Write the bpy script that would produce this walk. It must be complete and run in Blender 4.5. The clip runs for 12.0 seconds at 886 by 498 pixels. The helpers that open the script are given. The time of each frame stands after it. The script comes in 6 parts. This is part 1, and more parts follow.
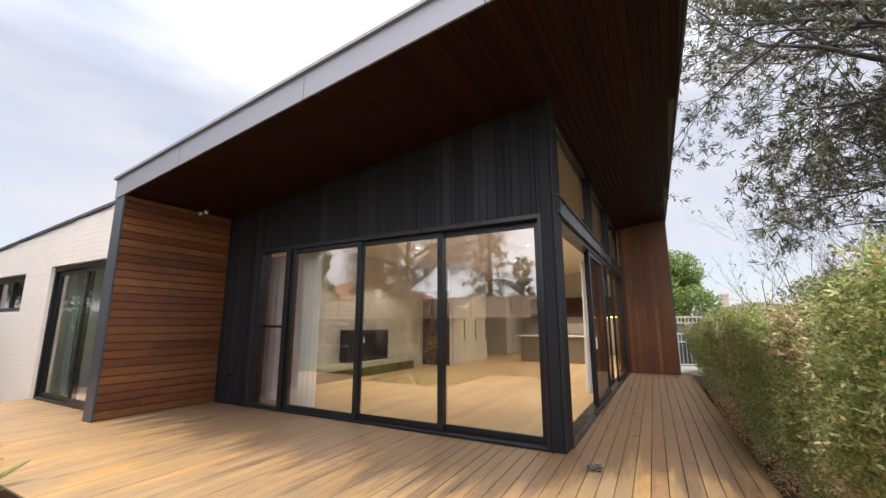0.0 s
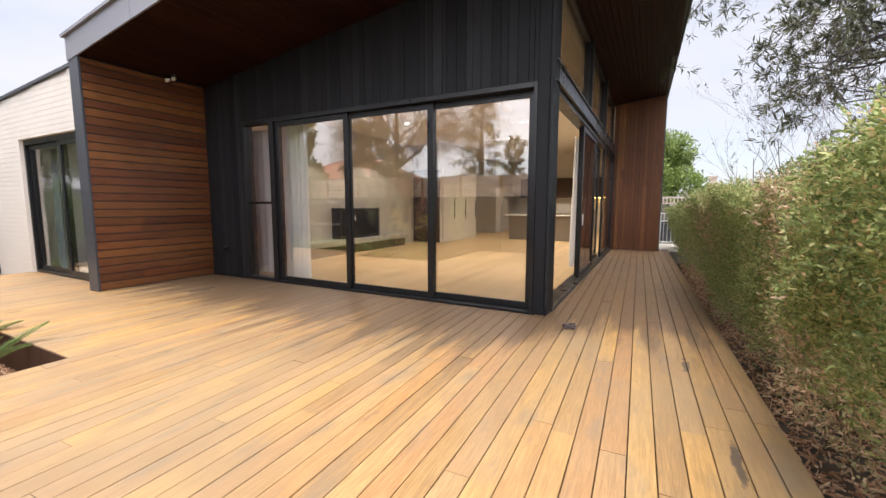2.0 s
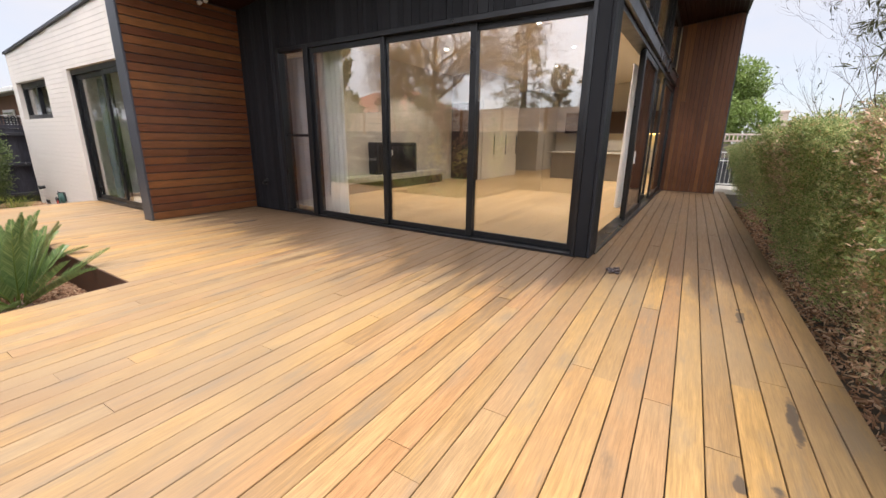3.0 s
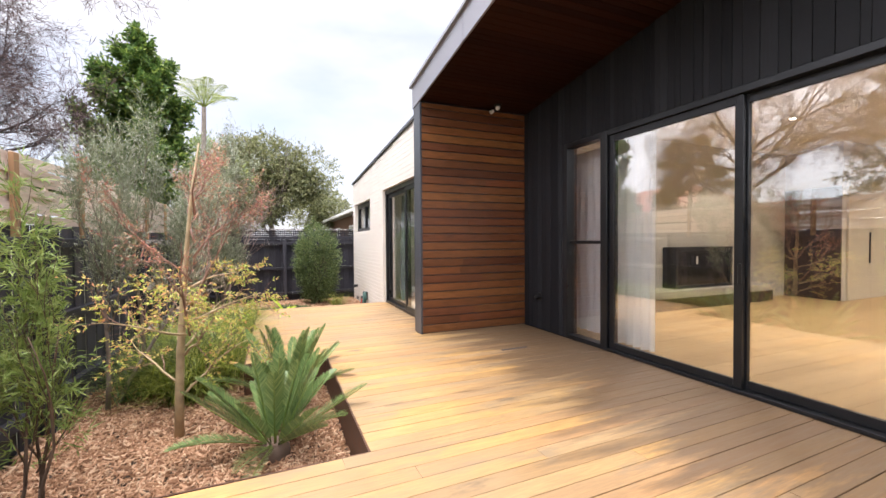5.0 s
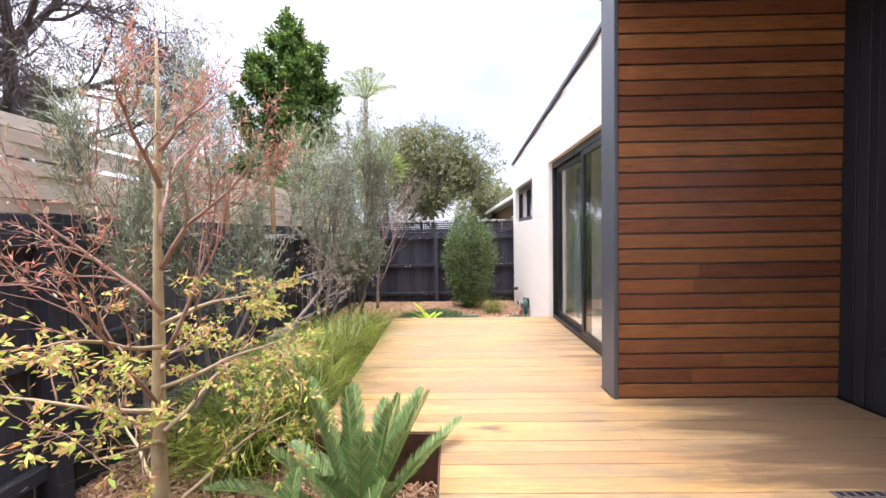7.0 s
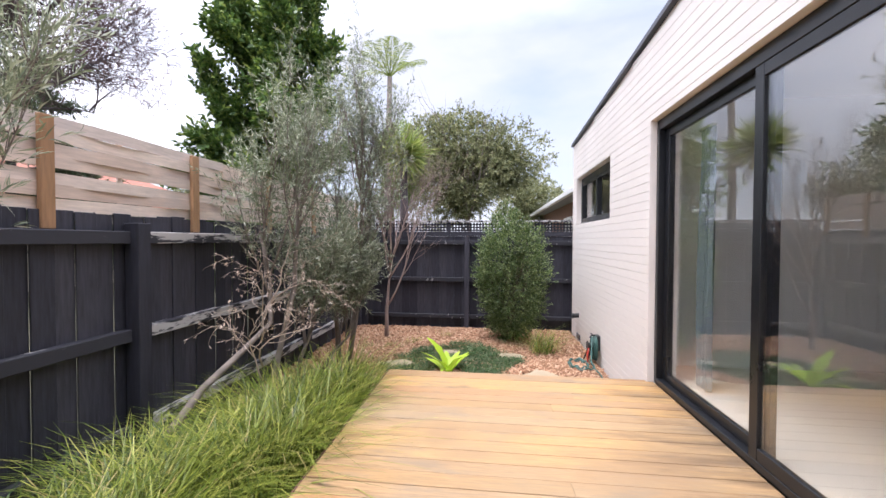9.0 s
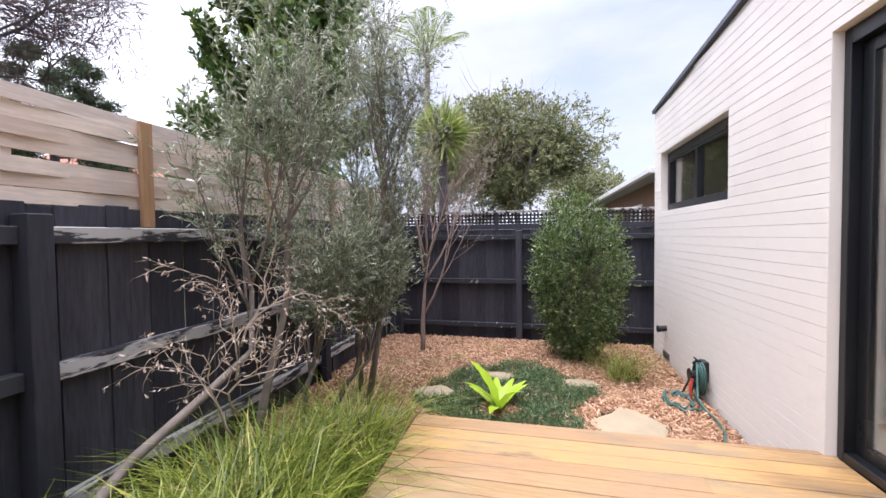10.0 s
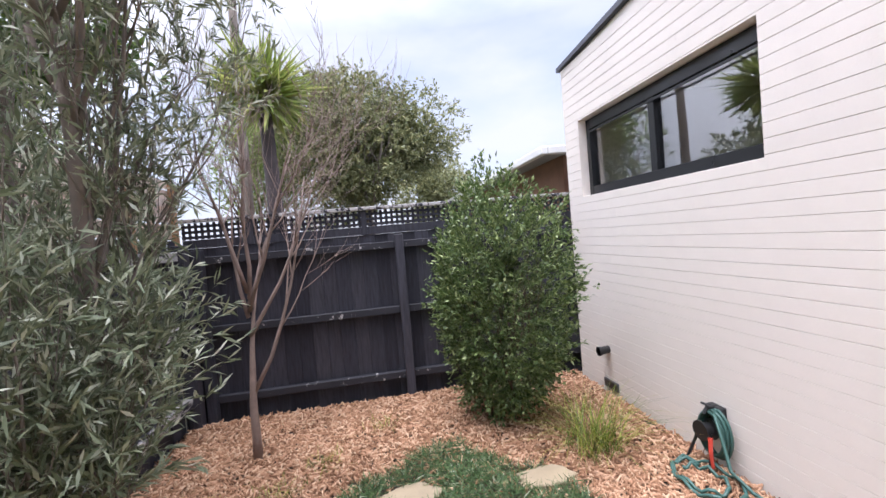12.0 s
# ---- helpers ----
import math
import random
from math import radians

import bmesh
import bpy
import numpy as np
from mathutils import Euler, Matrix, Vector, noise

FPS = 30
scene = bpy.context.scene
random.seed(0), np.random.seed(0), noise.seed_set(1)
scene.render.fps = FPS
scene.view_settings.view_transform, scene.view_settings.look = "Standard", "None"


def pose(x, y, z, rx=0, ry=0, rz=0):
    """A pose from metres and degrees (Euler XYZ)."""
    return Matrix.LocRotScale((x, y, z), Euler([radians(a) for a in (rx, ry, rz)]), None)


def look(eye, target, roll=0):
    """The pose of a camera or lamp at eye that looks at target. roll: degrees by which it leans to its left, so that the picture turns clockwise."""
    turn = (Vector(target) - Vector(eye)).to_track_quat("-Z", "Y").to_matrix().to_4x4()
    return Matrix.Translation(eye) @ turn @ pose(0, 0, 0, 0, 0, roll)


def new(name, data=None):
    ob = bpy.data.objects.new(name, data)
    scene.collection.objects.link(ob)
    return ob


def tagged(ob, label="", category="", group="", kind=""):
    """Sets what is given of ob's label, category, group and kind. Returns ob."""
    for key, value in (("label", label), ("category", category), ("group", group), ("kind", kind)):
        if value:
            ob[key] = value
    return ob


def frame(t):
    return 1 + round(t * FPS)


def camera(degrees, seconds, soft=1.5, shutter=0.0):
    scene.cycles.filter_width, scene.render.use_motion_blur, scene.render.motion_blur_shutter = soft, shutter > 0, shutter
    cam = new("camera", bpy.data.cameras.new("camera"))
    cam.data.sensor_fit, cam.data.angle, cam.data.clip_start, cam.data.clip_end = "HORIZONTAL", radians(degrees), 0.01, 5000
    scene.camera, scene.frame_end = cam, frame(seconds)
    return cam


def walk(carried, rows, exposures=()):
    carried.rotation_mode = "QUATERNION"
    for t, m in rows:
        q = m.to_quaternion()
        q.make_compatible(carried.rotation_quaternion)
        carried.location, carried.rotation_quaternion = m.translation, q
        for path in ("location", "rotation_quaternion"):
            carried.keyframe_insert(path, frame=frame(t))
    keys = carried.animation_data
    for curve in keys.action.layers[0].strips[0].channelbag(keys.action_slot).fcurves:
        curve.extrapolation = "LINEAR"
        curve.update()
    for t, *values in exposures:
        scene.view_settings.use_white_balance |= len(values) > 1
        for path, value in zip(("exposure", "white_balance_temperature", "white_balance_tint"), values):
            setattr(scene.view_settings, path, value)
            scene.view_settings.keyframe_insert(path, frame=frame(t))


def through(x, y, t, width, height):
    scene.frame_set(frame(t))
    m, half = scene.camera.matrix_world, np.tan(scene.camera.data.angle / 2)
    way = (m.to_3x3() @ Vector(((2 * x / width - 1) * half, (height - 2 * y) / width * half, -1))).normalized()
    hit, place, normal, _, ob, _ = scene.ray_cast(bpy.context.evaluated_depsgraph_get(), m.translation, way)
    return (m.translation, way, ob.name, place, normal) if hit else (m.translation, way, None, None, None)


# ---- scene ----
cam = camera(95.8, 12.0)
PATH = [
    (0, (0.869, -0.052, 1.344), (-0.079, 1.671, 1.71), -0.1),
    (0.5, (0.866, -0.038, 1.318), (-0.064, 1.72, 1.533), -0.3),
    (1, (0.866, -0.047, 1.292), (-0.051, 1.729, 1.37), -0.3),
    (1.5, (0.857, -0.033, 1.289), (-0.054, 1.747, 1.221), -0.2),
    (2, (0.859, -0.027, 1.27), (-0.058, 1.737, 1.051), 0.1),
    (2.5, (0.833, 0.015, 1.242), (-0.112, 1.735, 0.855), 0.6),
    (3, (0.768, 0.057, 1.25), (-0.269, 1.684, 0.726), 0.7),
    (3.5, (0.571, 0.2, 1.259), (-0.774, 1.616, 0.83), 0.2),
    (3.7, (0.467, 0.243, 1.253), (-0.992, 1.564, 0.9), 0.1),
    (5.3, (-1.243, 0.989, 1.341), (-3.129, 1.654, 1.309), 0.0),
    (5.5, (-1.46, 1.077, 1.337), (-3.374, 1.654, 1.281), -0.0),
    (6, (-1.969, 1.308, 1.324), (-3.94, 1.642, 1.265), -0.4),
    (6.5, (-2.512, 1.394, 1.335), (-4.507, 1.525, 1.261), -0.6),
    (7, (-3.075, 1.463, 1.33), (-5.074, 1.425, 1.26), -0.9),
    (7.5, (-3.682, 1.484, 1.303), (-5.679, 1.386, 1.251), -0.6),
    (9.3, (-5.854, 1.555, 1.325), (-7.829, 1.247, 1.283), -0.0),
    (9.5, (-6.099, 1.521, 1.306), (-8.064, 1.155, 1.265), -0.2),
    (10, (-6.681, 1.391, 1.307), (-8.627, 0.93, 1.242), -0.7),
    (10.5, (-7.24, 1.212, 1.304), (-9.188, 0.771, 1.213), -1.6),
    (11, (-7.788, 1.067, 1.303), (-9.755, 0.716, 1.215), -2.8),
    (11.5, (-8.311, 0.961, 1.325), (-10.304, 0.822, 1.228), -4.2),
    (12, (-8.788, 0.862, 1.322), (-10.761, 1.187, 1.255), -4.9),
]
walk(cam, [(t, look(eye, target, roll)) for t, eye, target, roll in PATH], [(0.0, 1.0, 6600, 13), (1.2, 1.12, 6600, 14), (2.2, 1.15, 6600, 14), (3.2, 1.05, 6550, 14), (5.4, 1.5, 6600, 15), (6.5, 1.56, 6300, 17), (7.6, 1.53, 6150, 18), (9.4, 1.24, 6050, 18), (12.0, 1.24, 6000, 18)])

# ---- world and light ----
world = bpy.data.worlds.new("sky")
scene.world = world
world.use_nodes = True
wn, wl = world.node_tree.nodes, world.node_tree.links
wn.clear()
SUN_EL, SUN_ROT = 77.5, 138.0
w_out, w_bg, w_sky = wn.new("ShaderNodeOutputWorld"), wn.new("ShaderNodeBackground"), wn.new("ShaderNodeTexSky")
w_sky.sky_type, w_sky.sun_disc = "NISHITA", False
w_sky.sun_elevation, w_sky.sun_rotation = radians(SUN_EL), radians(SUN_ROT)
w_co, w_map, w_noise, w_ramp, w_mix = (wn.new("ShaderNodeTexCoord"), wn.new("ShaderNodeMapping"), wn.new("ShaderNodeTexNoise"),
                                       wn.new("ShaderNodeValToRGB"), wn.new("ShaderNodeMix"))
w_map.inputs["Scale"].default_value = (1.0, 1.0, 2.6)
w_noise.inputs["Scale"].default_value, w_noise.inputs["Detail"].default_value = 2.2, 5.0
w_ramp.color_ramp.elements[0].position, w_ramp.color_ramp.elements[1].position = 0.30, 0.62
w_ramp.color_ramp.elements[0].color, w_ramp.color_ramp.elements[1].color = (0.45, 0.45, 0.45, 1), (1, 1, 1, 1)
w_mix.data_type = "RGBA"
# an overcast sky grows brighter towards the zenith
w_sep, w_grad, w_cloud = wn.new("ShaderNodeSeparateXYZ"), wn.new("ShaderNodeMapRange"), wn.new("ShaderNodeMix")
w_grad.inputs["From Min"].default_value, w_grad.inputs["From Max"].default_value = 0.45, 1.0
w_cloud.data_type = "RGBA"
w_dot = wn.new("ShaderNodeVectorMath")
w_dot.operation = "DOT_PRODUCT"
w_dot.inputs[1].default_value = (0.05, -0.74, 0.67)
w_cloud.inputs["A"].default_value, w_cloud.inputs["B"].default_value = (4.1, 4.25, 4.6, 1), (17.0, 17.3, 18.2, 1)
w_top = wn.new("ShaderNodeMath")
w_top.operation = "MAXIMUM"
wl.new(w_co.outputs["Generated"], w_sep.inputs[0]), wl.new(w_co.outputs["Generated"], w_dot.inputs[0])
wl.new(w_sep.outputs["Z"], w_top.inputs[0]), wl.new(w_dot.outputs["Value"], w_top.inputs[1]), wl.new(w_top.outputs[0], w_grad.inputs["Value"])
wl.new(w_grad.outputs["Result"], w_cloud.inputs["Factor"]), wl.new(w_cloud.outputs["Result"], w_mix.inputs["B"])
wl.new(w_co.outputs["Generated"], w_map.inputs["Vector"]), wl.new(w_map.outputs["Vector"], w_noise.inputs["Vector"])
wl.new(w_noise.outputs["Fac"], w_ramp.inputs["Fac"]), wl.new(w_ramp.outputs["Color"], w_mix.inputs["Factor"])
wl.new(w_sky.outputs["Color"], w_mix.inputs["A"]), wl.new(w_mix.outputs["Result"], w_bg.inputs["Color"])
w_bg.inputs["Strength"].default_value = 0.1
wl.new(w_bg.outputs["Background"], w_out.inputs["Surface"])

sun = new("sun", bpy.data.lights.new("sun", "SUN"))
sun.data.energy, sun.data.angle, sun.data.color = 2.6, radians(45), (1.0, 0.97, 0.93)
sun.matrix_basis = look((3.0, -3.3, 20), (0, 0, 0))


# ---- mesh tools ----
class MB:
    """A growing list of vertices and faces."""

    def __init__(self):
        self.v, self.f = [], []

    def add(self, verts, faces):
        n = len(self.v)
        self.v.extend([tuple(p) for p in verts])
        self.f.extend([tuple(n + i for i in q) for q in faces])
        return self

    def box(self, x0, x1, y0, y1, z0, z1):
        return self.add([(x0, y0, z0), (x1, y0, z0), (x1, y1, z0), (x0, y1, z0), (x0, y0, z1), (x1, y0, z1), (x1, y1, z1), (x0, y1, z1)],
                        [(3, 2, 1, 0), (4, 5, 6, 7), (0, 1, 5, 4), (1, 2, 6, 5), (2, 3, 7, 6), (3, 0, 4, 7)])

    def cbox(self, x0, x1, y0, y1, z0, z1, c=0.004):
        """A box with all its edges chamfered by c."""
        c = min(c, 0.45 * (x1 - x0), 0.45 * (y1 - y0), 0.45 * (z1 - z0))
        ring = lambda z, k: [(x0 + k, y0 + c, z), (x0 + c, y0 + k, z), (x1 - c, y0 + k, z), (x1 - k, y0 + c, z),
                             (x1 - k, y1 - c, z), (x1 - c, y1 - k, z), (x0 + c, y1 - k, z), (x0 + k, y1 - c, z)]
        vs = ring(z0, c) + ring(z0 + c, 0) + ring(z1 - c, 0) + ring(z1, c)
        fs = [tuple(range(7, -1, -1)), tuple(range(24, 32))]
        for a in range(3):
            fs += [(8 * a + i, 8 * a + (i + 1) % 8, 8 * a + 8 + (i + 1) % 8, 8 * a + 8 + i) for i in range(8)]
        return self.add(vs, fs)

    def prism(self, outline, axis, a, b):
        """An outline of (u, w) points drawn along one axis from a to b."""
        put = {"x": lambda t, u, w: (t, u, w), "y": lambda t, u, w: (u, t, w), "z": lambda t, u, w: (u, w, t)}[axis]
        n = len(outline)
        vs = [put(a, u, w) for u, w in outline] + [put(b, u, w) for u, w in outline]
        fs = [tuple(range(n)), tuple(range(2 * n - 1, n - 1, -1))] + [(i, n + i, n + (i + 1) % n, (i + 1) % n) for i in range(n)]
        return self.add(vs, fs)

    def tube(self, pts, radii, sides=6):
        pts = [Vector(p) for p in pts]
        n = len(pts)
        radii = [float(r) for r in radii] if hasattr(radii, "__len__") else [radii] * n
        up = Vector((0.31, 0.17, 0.94)).normalized()
        vs = []
        for i, p in enumerate(pts):
            d = (pts[min(i + 1, n - 1)] - pts[max(i - 1, 0)]).normalized()
            s = d.cross(up)
            s = s.normalized() if s.length > 1e-3 else Vector((1, 0, 0))
            t = s.cross(d)
            for k in range(sides):
                a = 2 * math.pi * k / sides
                vs.append(p + radii[i] * (math.cos(a) * s + math.sin(a) * t))
        fs = [(sides * i + k, sides * i + (k + 1) % sides, sides * (i + 1) + (k + 1) % sides, sides * (i + 1) + k)
              for i in range(n - 1) for k in range(sides)]
        fs += [tuple(range(sides - 1, -1, -1)), tuple(range(sides * (n - 1), sides * n))]
        return self.add(vs, fs)

    def lathe(self, profile, cx, cy, sides=16, axis="z", at=0.0):
        """A profile of (radius, height) turned about an axis through (cx, cy)."""
        vs = []
        for r, h in profile:
            for k in range(sides):
                a = 2 * math.pi * k / sides
                c, s = r * math.cos(a), r * math.sin(a)
                vs.append({"z": (cx + c, cy + s, at + h), "y": (cx + c, at + h, cy + s), "x": (at + h, cx + c, cy + s)}[axis])
        m = len(profile)
        fs = [(sides * i + k, sides * i + (k + 1) % sides, sides * (i + 1) + (k + 1) % sides, sides * (i + 1) + k) for i in range(m - 1) for k in range(sides)]
        fs += [tuple(range(sides - 1, -1, -1)), tuple(range(sides * (m - 1), sides * m))]
        return self.add(vs, fs)

    def mesh(self, name, material=None, smooth=False):
        me = bpy.data.meshes.new(name)
        me.from_pydata(self.v, [], self.f)
        if material:
            me.materials.append(material)
        if smooth:
            me.polygons.foreach_set("use_smooth", [True] * len(me.polygons))
        me.update()
        return me


def fix_normals(me):
    bm = bmesh.new()
    bm.from_mesh(me)
    bmesh.ops.recalc_face_normals(bm, faces=bm.faces)
    bm.to_mesh(me)
    bm.free()


def part(name, mb, material, parent=None, label="", smooth=False, normals=False):
    ob = new(name, mb.mesh(name, material, smooth))
    if normals:
        fix_normals(ob.data)
    if parent is not None:
        ob.parent = parent
        ob.matrix_parent_inverse = Matrix.Translation(parent.location).inverted()
        top = parent
        if parent.parent is not None:
            ob.matrix_parent_inverse = Matrix.Translation(parent.parent.location).inverted() if parent.type == "EMPTY" else Matrix.Identity(4)
    if label:
        ob["label"] = label
    return ob


def thing(name, at, label, category, group=""):
    e = new(name)
    e.location = at
    e.empty_display_size = 0.1
    return tagged(e, label, category, group)


def structure(name, mb, material, label, category, smooth=False, normals=False):
    return tagged(part(name, mb, material, None, "", smooth, normals), label, category, "", "structure")


# ---- materials ----
def ramp_node(nt, fac, stops):
    r = nt.nodes.new("ShaderNodeValToRGB")
    while len(r.color_ramp.elements) < len(stops):
        r.color_ramp.elements.new(0.5)
    for e, (p, c) in zip(r.color_ramp.elements, stops):
        e.position, e.color = p, (*c, 1)
    nt.links.new(fac, r.inputs["Fac"])
    return r.outputs["Color"]


def noise_node(nt, scale, stretch=(1, 1, 1), detail=4.0, rough=0.55, coord="Object", shift=None):
    co, mp, no = nt.nodes.new("ShaderNodeTexCoord"), nt.nodes.new("ShaderNodeMapping"), nt.nodes.new("ShaderNodeTexNoise")
    mp.inputs["Scale"].default_value = stretch
    no.inputs["Scale"].default_value, no.inputs["Detail"].default_value, no.inputs["Roughness"].default_value = scale, detail, rough
    nt.links.new(co.outputs[coord], mp.inputs["Vector"])
    if shift is not None:
        nt.links.new(shift, mp.inputs["Location"])
    nt.links.new(mp.outputs["Vector"], no.inputs["Vector"])
    return no.outputs["Fac"]


def mix_node(nt, fac, a, b, blend="MIX"):
    m = nt.nodes.new("ShaderNodeMix")
    m.data_type, m.blend_type = "RGBA", blend
    for key, value in (("Factor", fac), ("A", a), ("B", b)):
        if isinstance(value, (int, float)):
            m.inputs[key].default_value = value
        elif isinstance(value, tuple):
            m.inputs[key].default_value = (*value, 1)
        else:
            nt.links.new(value, m.inputs[key])
    return m.outputs["Result"]


def math_node(nt, op, a, b=0.5):
    m = nt.nodes.new("ShaderNodeMath")
    m.operation = op
    for k, value in enumerate((a, b)):
        if isinstance(value, (int, float)):
            m.inputs[k].default_value = value
        else:
            nt.links.new(value, m.inputs[k])
    return m.outputs[0]


def base(name, rough=0.6, metal=0.0, spec=0.5):
    m = bpy.data.materials.new(name)
    m.use_nodes = True
    p = m.node_tree.nodes["Principled BSDF"]
    p.inputs["Roughness"].default_value, p.inputs["Metallic"].default_value = rough, metal
    p.inputs["Specular IOR Level"].default_value = spec
    return m, m.node_tree, p


def bump(nt, p, height, strength=0.3, distance=0.01):
    b = nt.nodes.new("ShaderNodeBump")
    b.inputs["Strength"].default_value, b.inputs["Distance"].default_value = strength, distance
    nt.links.new(height, b.inputs["Height"])
    nt.links.new(b.outputs["Normal"], p.inputs["Normal"])


def random_of_object(nt):
    return nt.nodes.new("ShaderNodeObjectInfo").outputs["Random"]


def random_of_island(nt):
    return nt.nodes.new("ShaderNodeNewGeometry").outputs["Random Per Island"]


def timber(name, tones, stretch, grain=(0.75, 1.0), rough=0.55, stains=None, by="object", spec=0.4, relief=0.25):
    """Sawn boards: a tone for each board, long grain, and weathering patches."""
    m, nt, p = base(name, rough, 0, spec)
    rnd = random_of_object(nt) if by == "object" else random_of_island(nt)
    col = ramp_node(nt, rnd, tones)
    shift = nt.nodes.new("ShaderNodeCombineXYZ")
    off = math_node(nt, "MULTIPLY", rnd, 37.0)
    for k in range(3):
        nt.links.new(off, shift.inputs[k])
    g = noise_node(nt, 9.0, stretch, 6.0, 0.62, shift=shift.outputs[0])
    gc = ramp_node(nt, g, [(0.3, (grain[0],) * 3), (0.7, (grain[1],) * 3)])
    col = mix_node(nt, 1.0, col, gc, "MULTIPLY")
    if stains:
        for scale, lo, hi, tint, amount in stains:
            n = noise_node(nt, scale, (1, 0.6, 1), 5.0, 0.6)
            mask = ramp_node(nt, n, [(lo, (0, 0, 0)), (hi, (amount,) * 3)])
            col = mix_node(nt, mask, col, tint)
    nt.links.new(col, p.inputs["Base Color"])
    rr = ramp_node(nt, g, [(0.3, (rough - 0.1,) * 3), (0.7, (rough + 0.12,) * 3)])
    nt.links.new(rr, p.inputs["Roughness"])
    bump(nt, p, g, relief, 0.004)
    return m


def painted(name, colour, rough=0.5, wear=0.12, scale=3.0, metal=0.0, spec=0.5, relief=0.08, fine=60.0):
    m, nt, p = base(name, rough, metal, spec)
    n = noise_node(nt, scale, (1, 1, 1), 5)
    f = noise_node(nt, fine, (1, 1, 1), 3)
    dark = tuple(c * (1 - wear) for c in colour)
    light = tuple(min(1, c * (1 + wear)) for c in colour)
    col = ramp_node(nt, n, [(0.3, dark), (0.7, light)])
    col = mix_node(nt, 0.12, col, ramp_node(nt, f, [(0.3, dark), (0.7, light)]))
    nt.links.new(col, p.inputs["Base Color"])
    nt.links.new(ramp_node(nt, n, [(0.3, (max(0.05, rough - 0.08),) * 3), (0.7, (rough + 0.08,) * 3)]), p.inputs["Roughness"])
    bump(nt, p, f, relief, 0.003)
    return m


def glass_material(name, tint=(0.8, 0.82, 0.8), r0=0.08):
    """Clear glass: what is not mirrored goes straight through. Each face mirrors r0 head-on and more at a slant."""
    m = bpy.data.materials.new(name)
    m.use_nodes = True
    nt = m.node_tree
    nt.nodes.clear()
    out, mix, tr, gl, lw = (nt.nodes.new(k) for k in ("ShaderNodeOutputMaterial", "ShaderNodeMixShader", "ShaderNodeBsdfTransparent", "ShaderNodeBsdfGlossy", "ShaderNodeLayerWeight"))
    tr.inputs["Color"].default_value = (*tint, 1)
    gl.inputs["Roughness"].default_value = 0.0
    gl.inputs["Color"].default_value = (0.95, 0.95, 0.95, 1)
    lw.inputs["Blend"].default_value = 0.5
    f5 = math_node(nt, "POWER", lw.outputs["Facing"], 5.0)
    fac = math_node(nt, "ADD", math_node(nt, "MULTIPLY", f5, 1 - r0), r0)
    nt.links.new(fac, mix.inputs[0]), nt.links.new(tr.outputs[0], mix.inputs[1]), nt.links.new(gl.outputs[0], mix.inputs[2])
    nt.links.new(mix.outputs[0], out.inputs["Surface"])
    return m


def leaf_material(name, tones, rough=0.5, through=0.25, spec=0.4):
    """Leaves: a tone for each leaf, a little light let through."""
    m, nt, p = base(name, rough, 0, spec)
    col = ramp_node(nt, random_of_island(nt), tones)
    n = noise_node(nt, 1.3, (1, 1, 1), 3)
    col = mix_node(nt, 1.0, col, ramp_node(nt, n, [(0.3, (1.0, 1.0, 1.0)), (0.7, (1.3, 1.3, 1.3))]), "MULTIPLY")
    nt.links.new(col, p.inputs["Base Color"])
    tl, mx = nt.nodes.new("ShaderNodeBsdfTranslucent"), nt.nodes.new("ShaderNodeMixShader")
    nt.links.new(col, tl.inputs["Color"])
    mx.inputs[0].default_value = through
    nt.links.new(p.outputs[0], mx.inputs[1]), nt.links.new(tl.outputs[0], mx.inputs[2])
    nt.links.new(mx.outputs[0], nt.nodes["Material Output"].inputs["Surface"])
    return m


def lamp_material(name, colour, strength):
    m = bpy.data.materials.new(name)
    m.use_nodes = True
    p = m.node_tree.nodes["Principled BSDF"]
    p.inputs["Emission Color"].default_value, p.inputs["Emission Strength"].default_value = (*colour, 1), strength
    return m


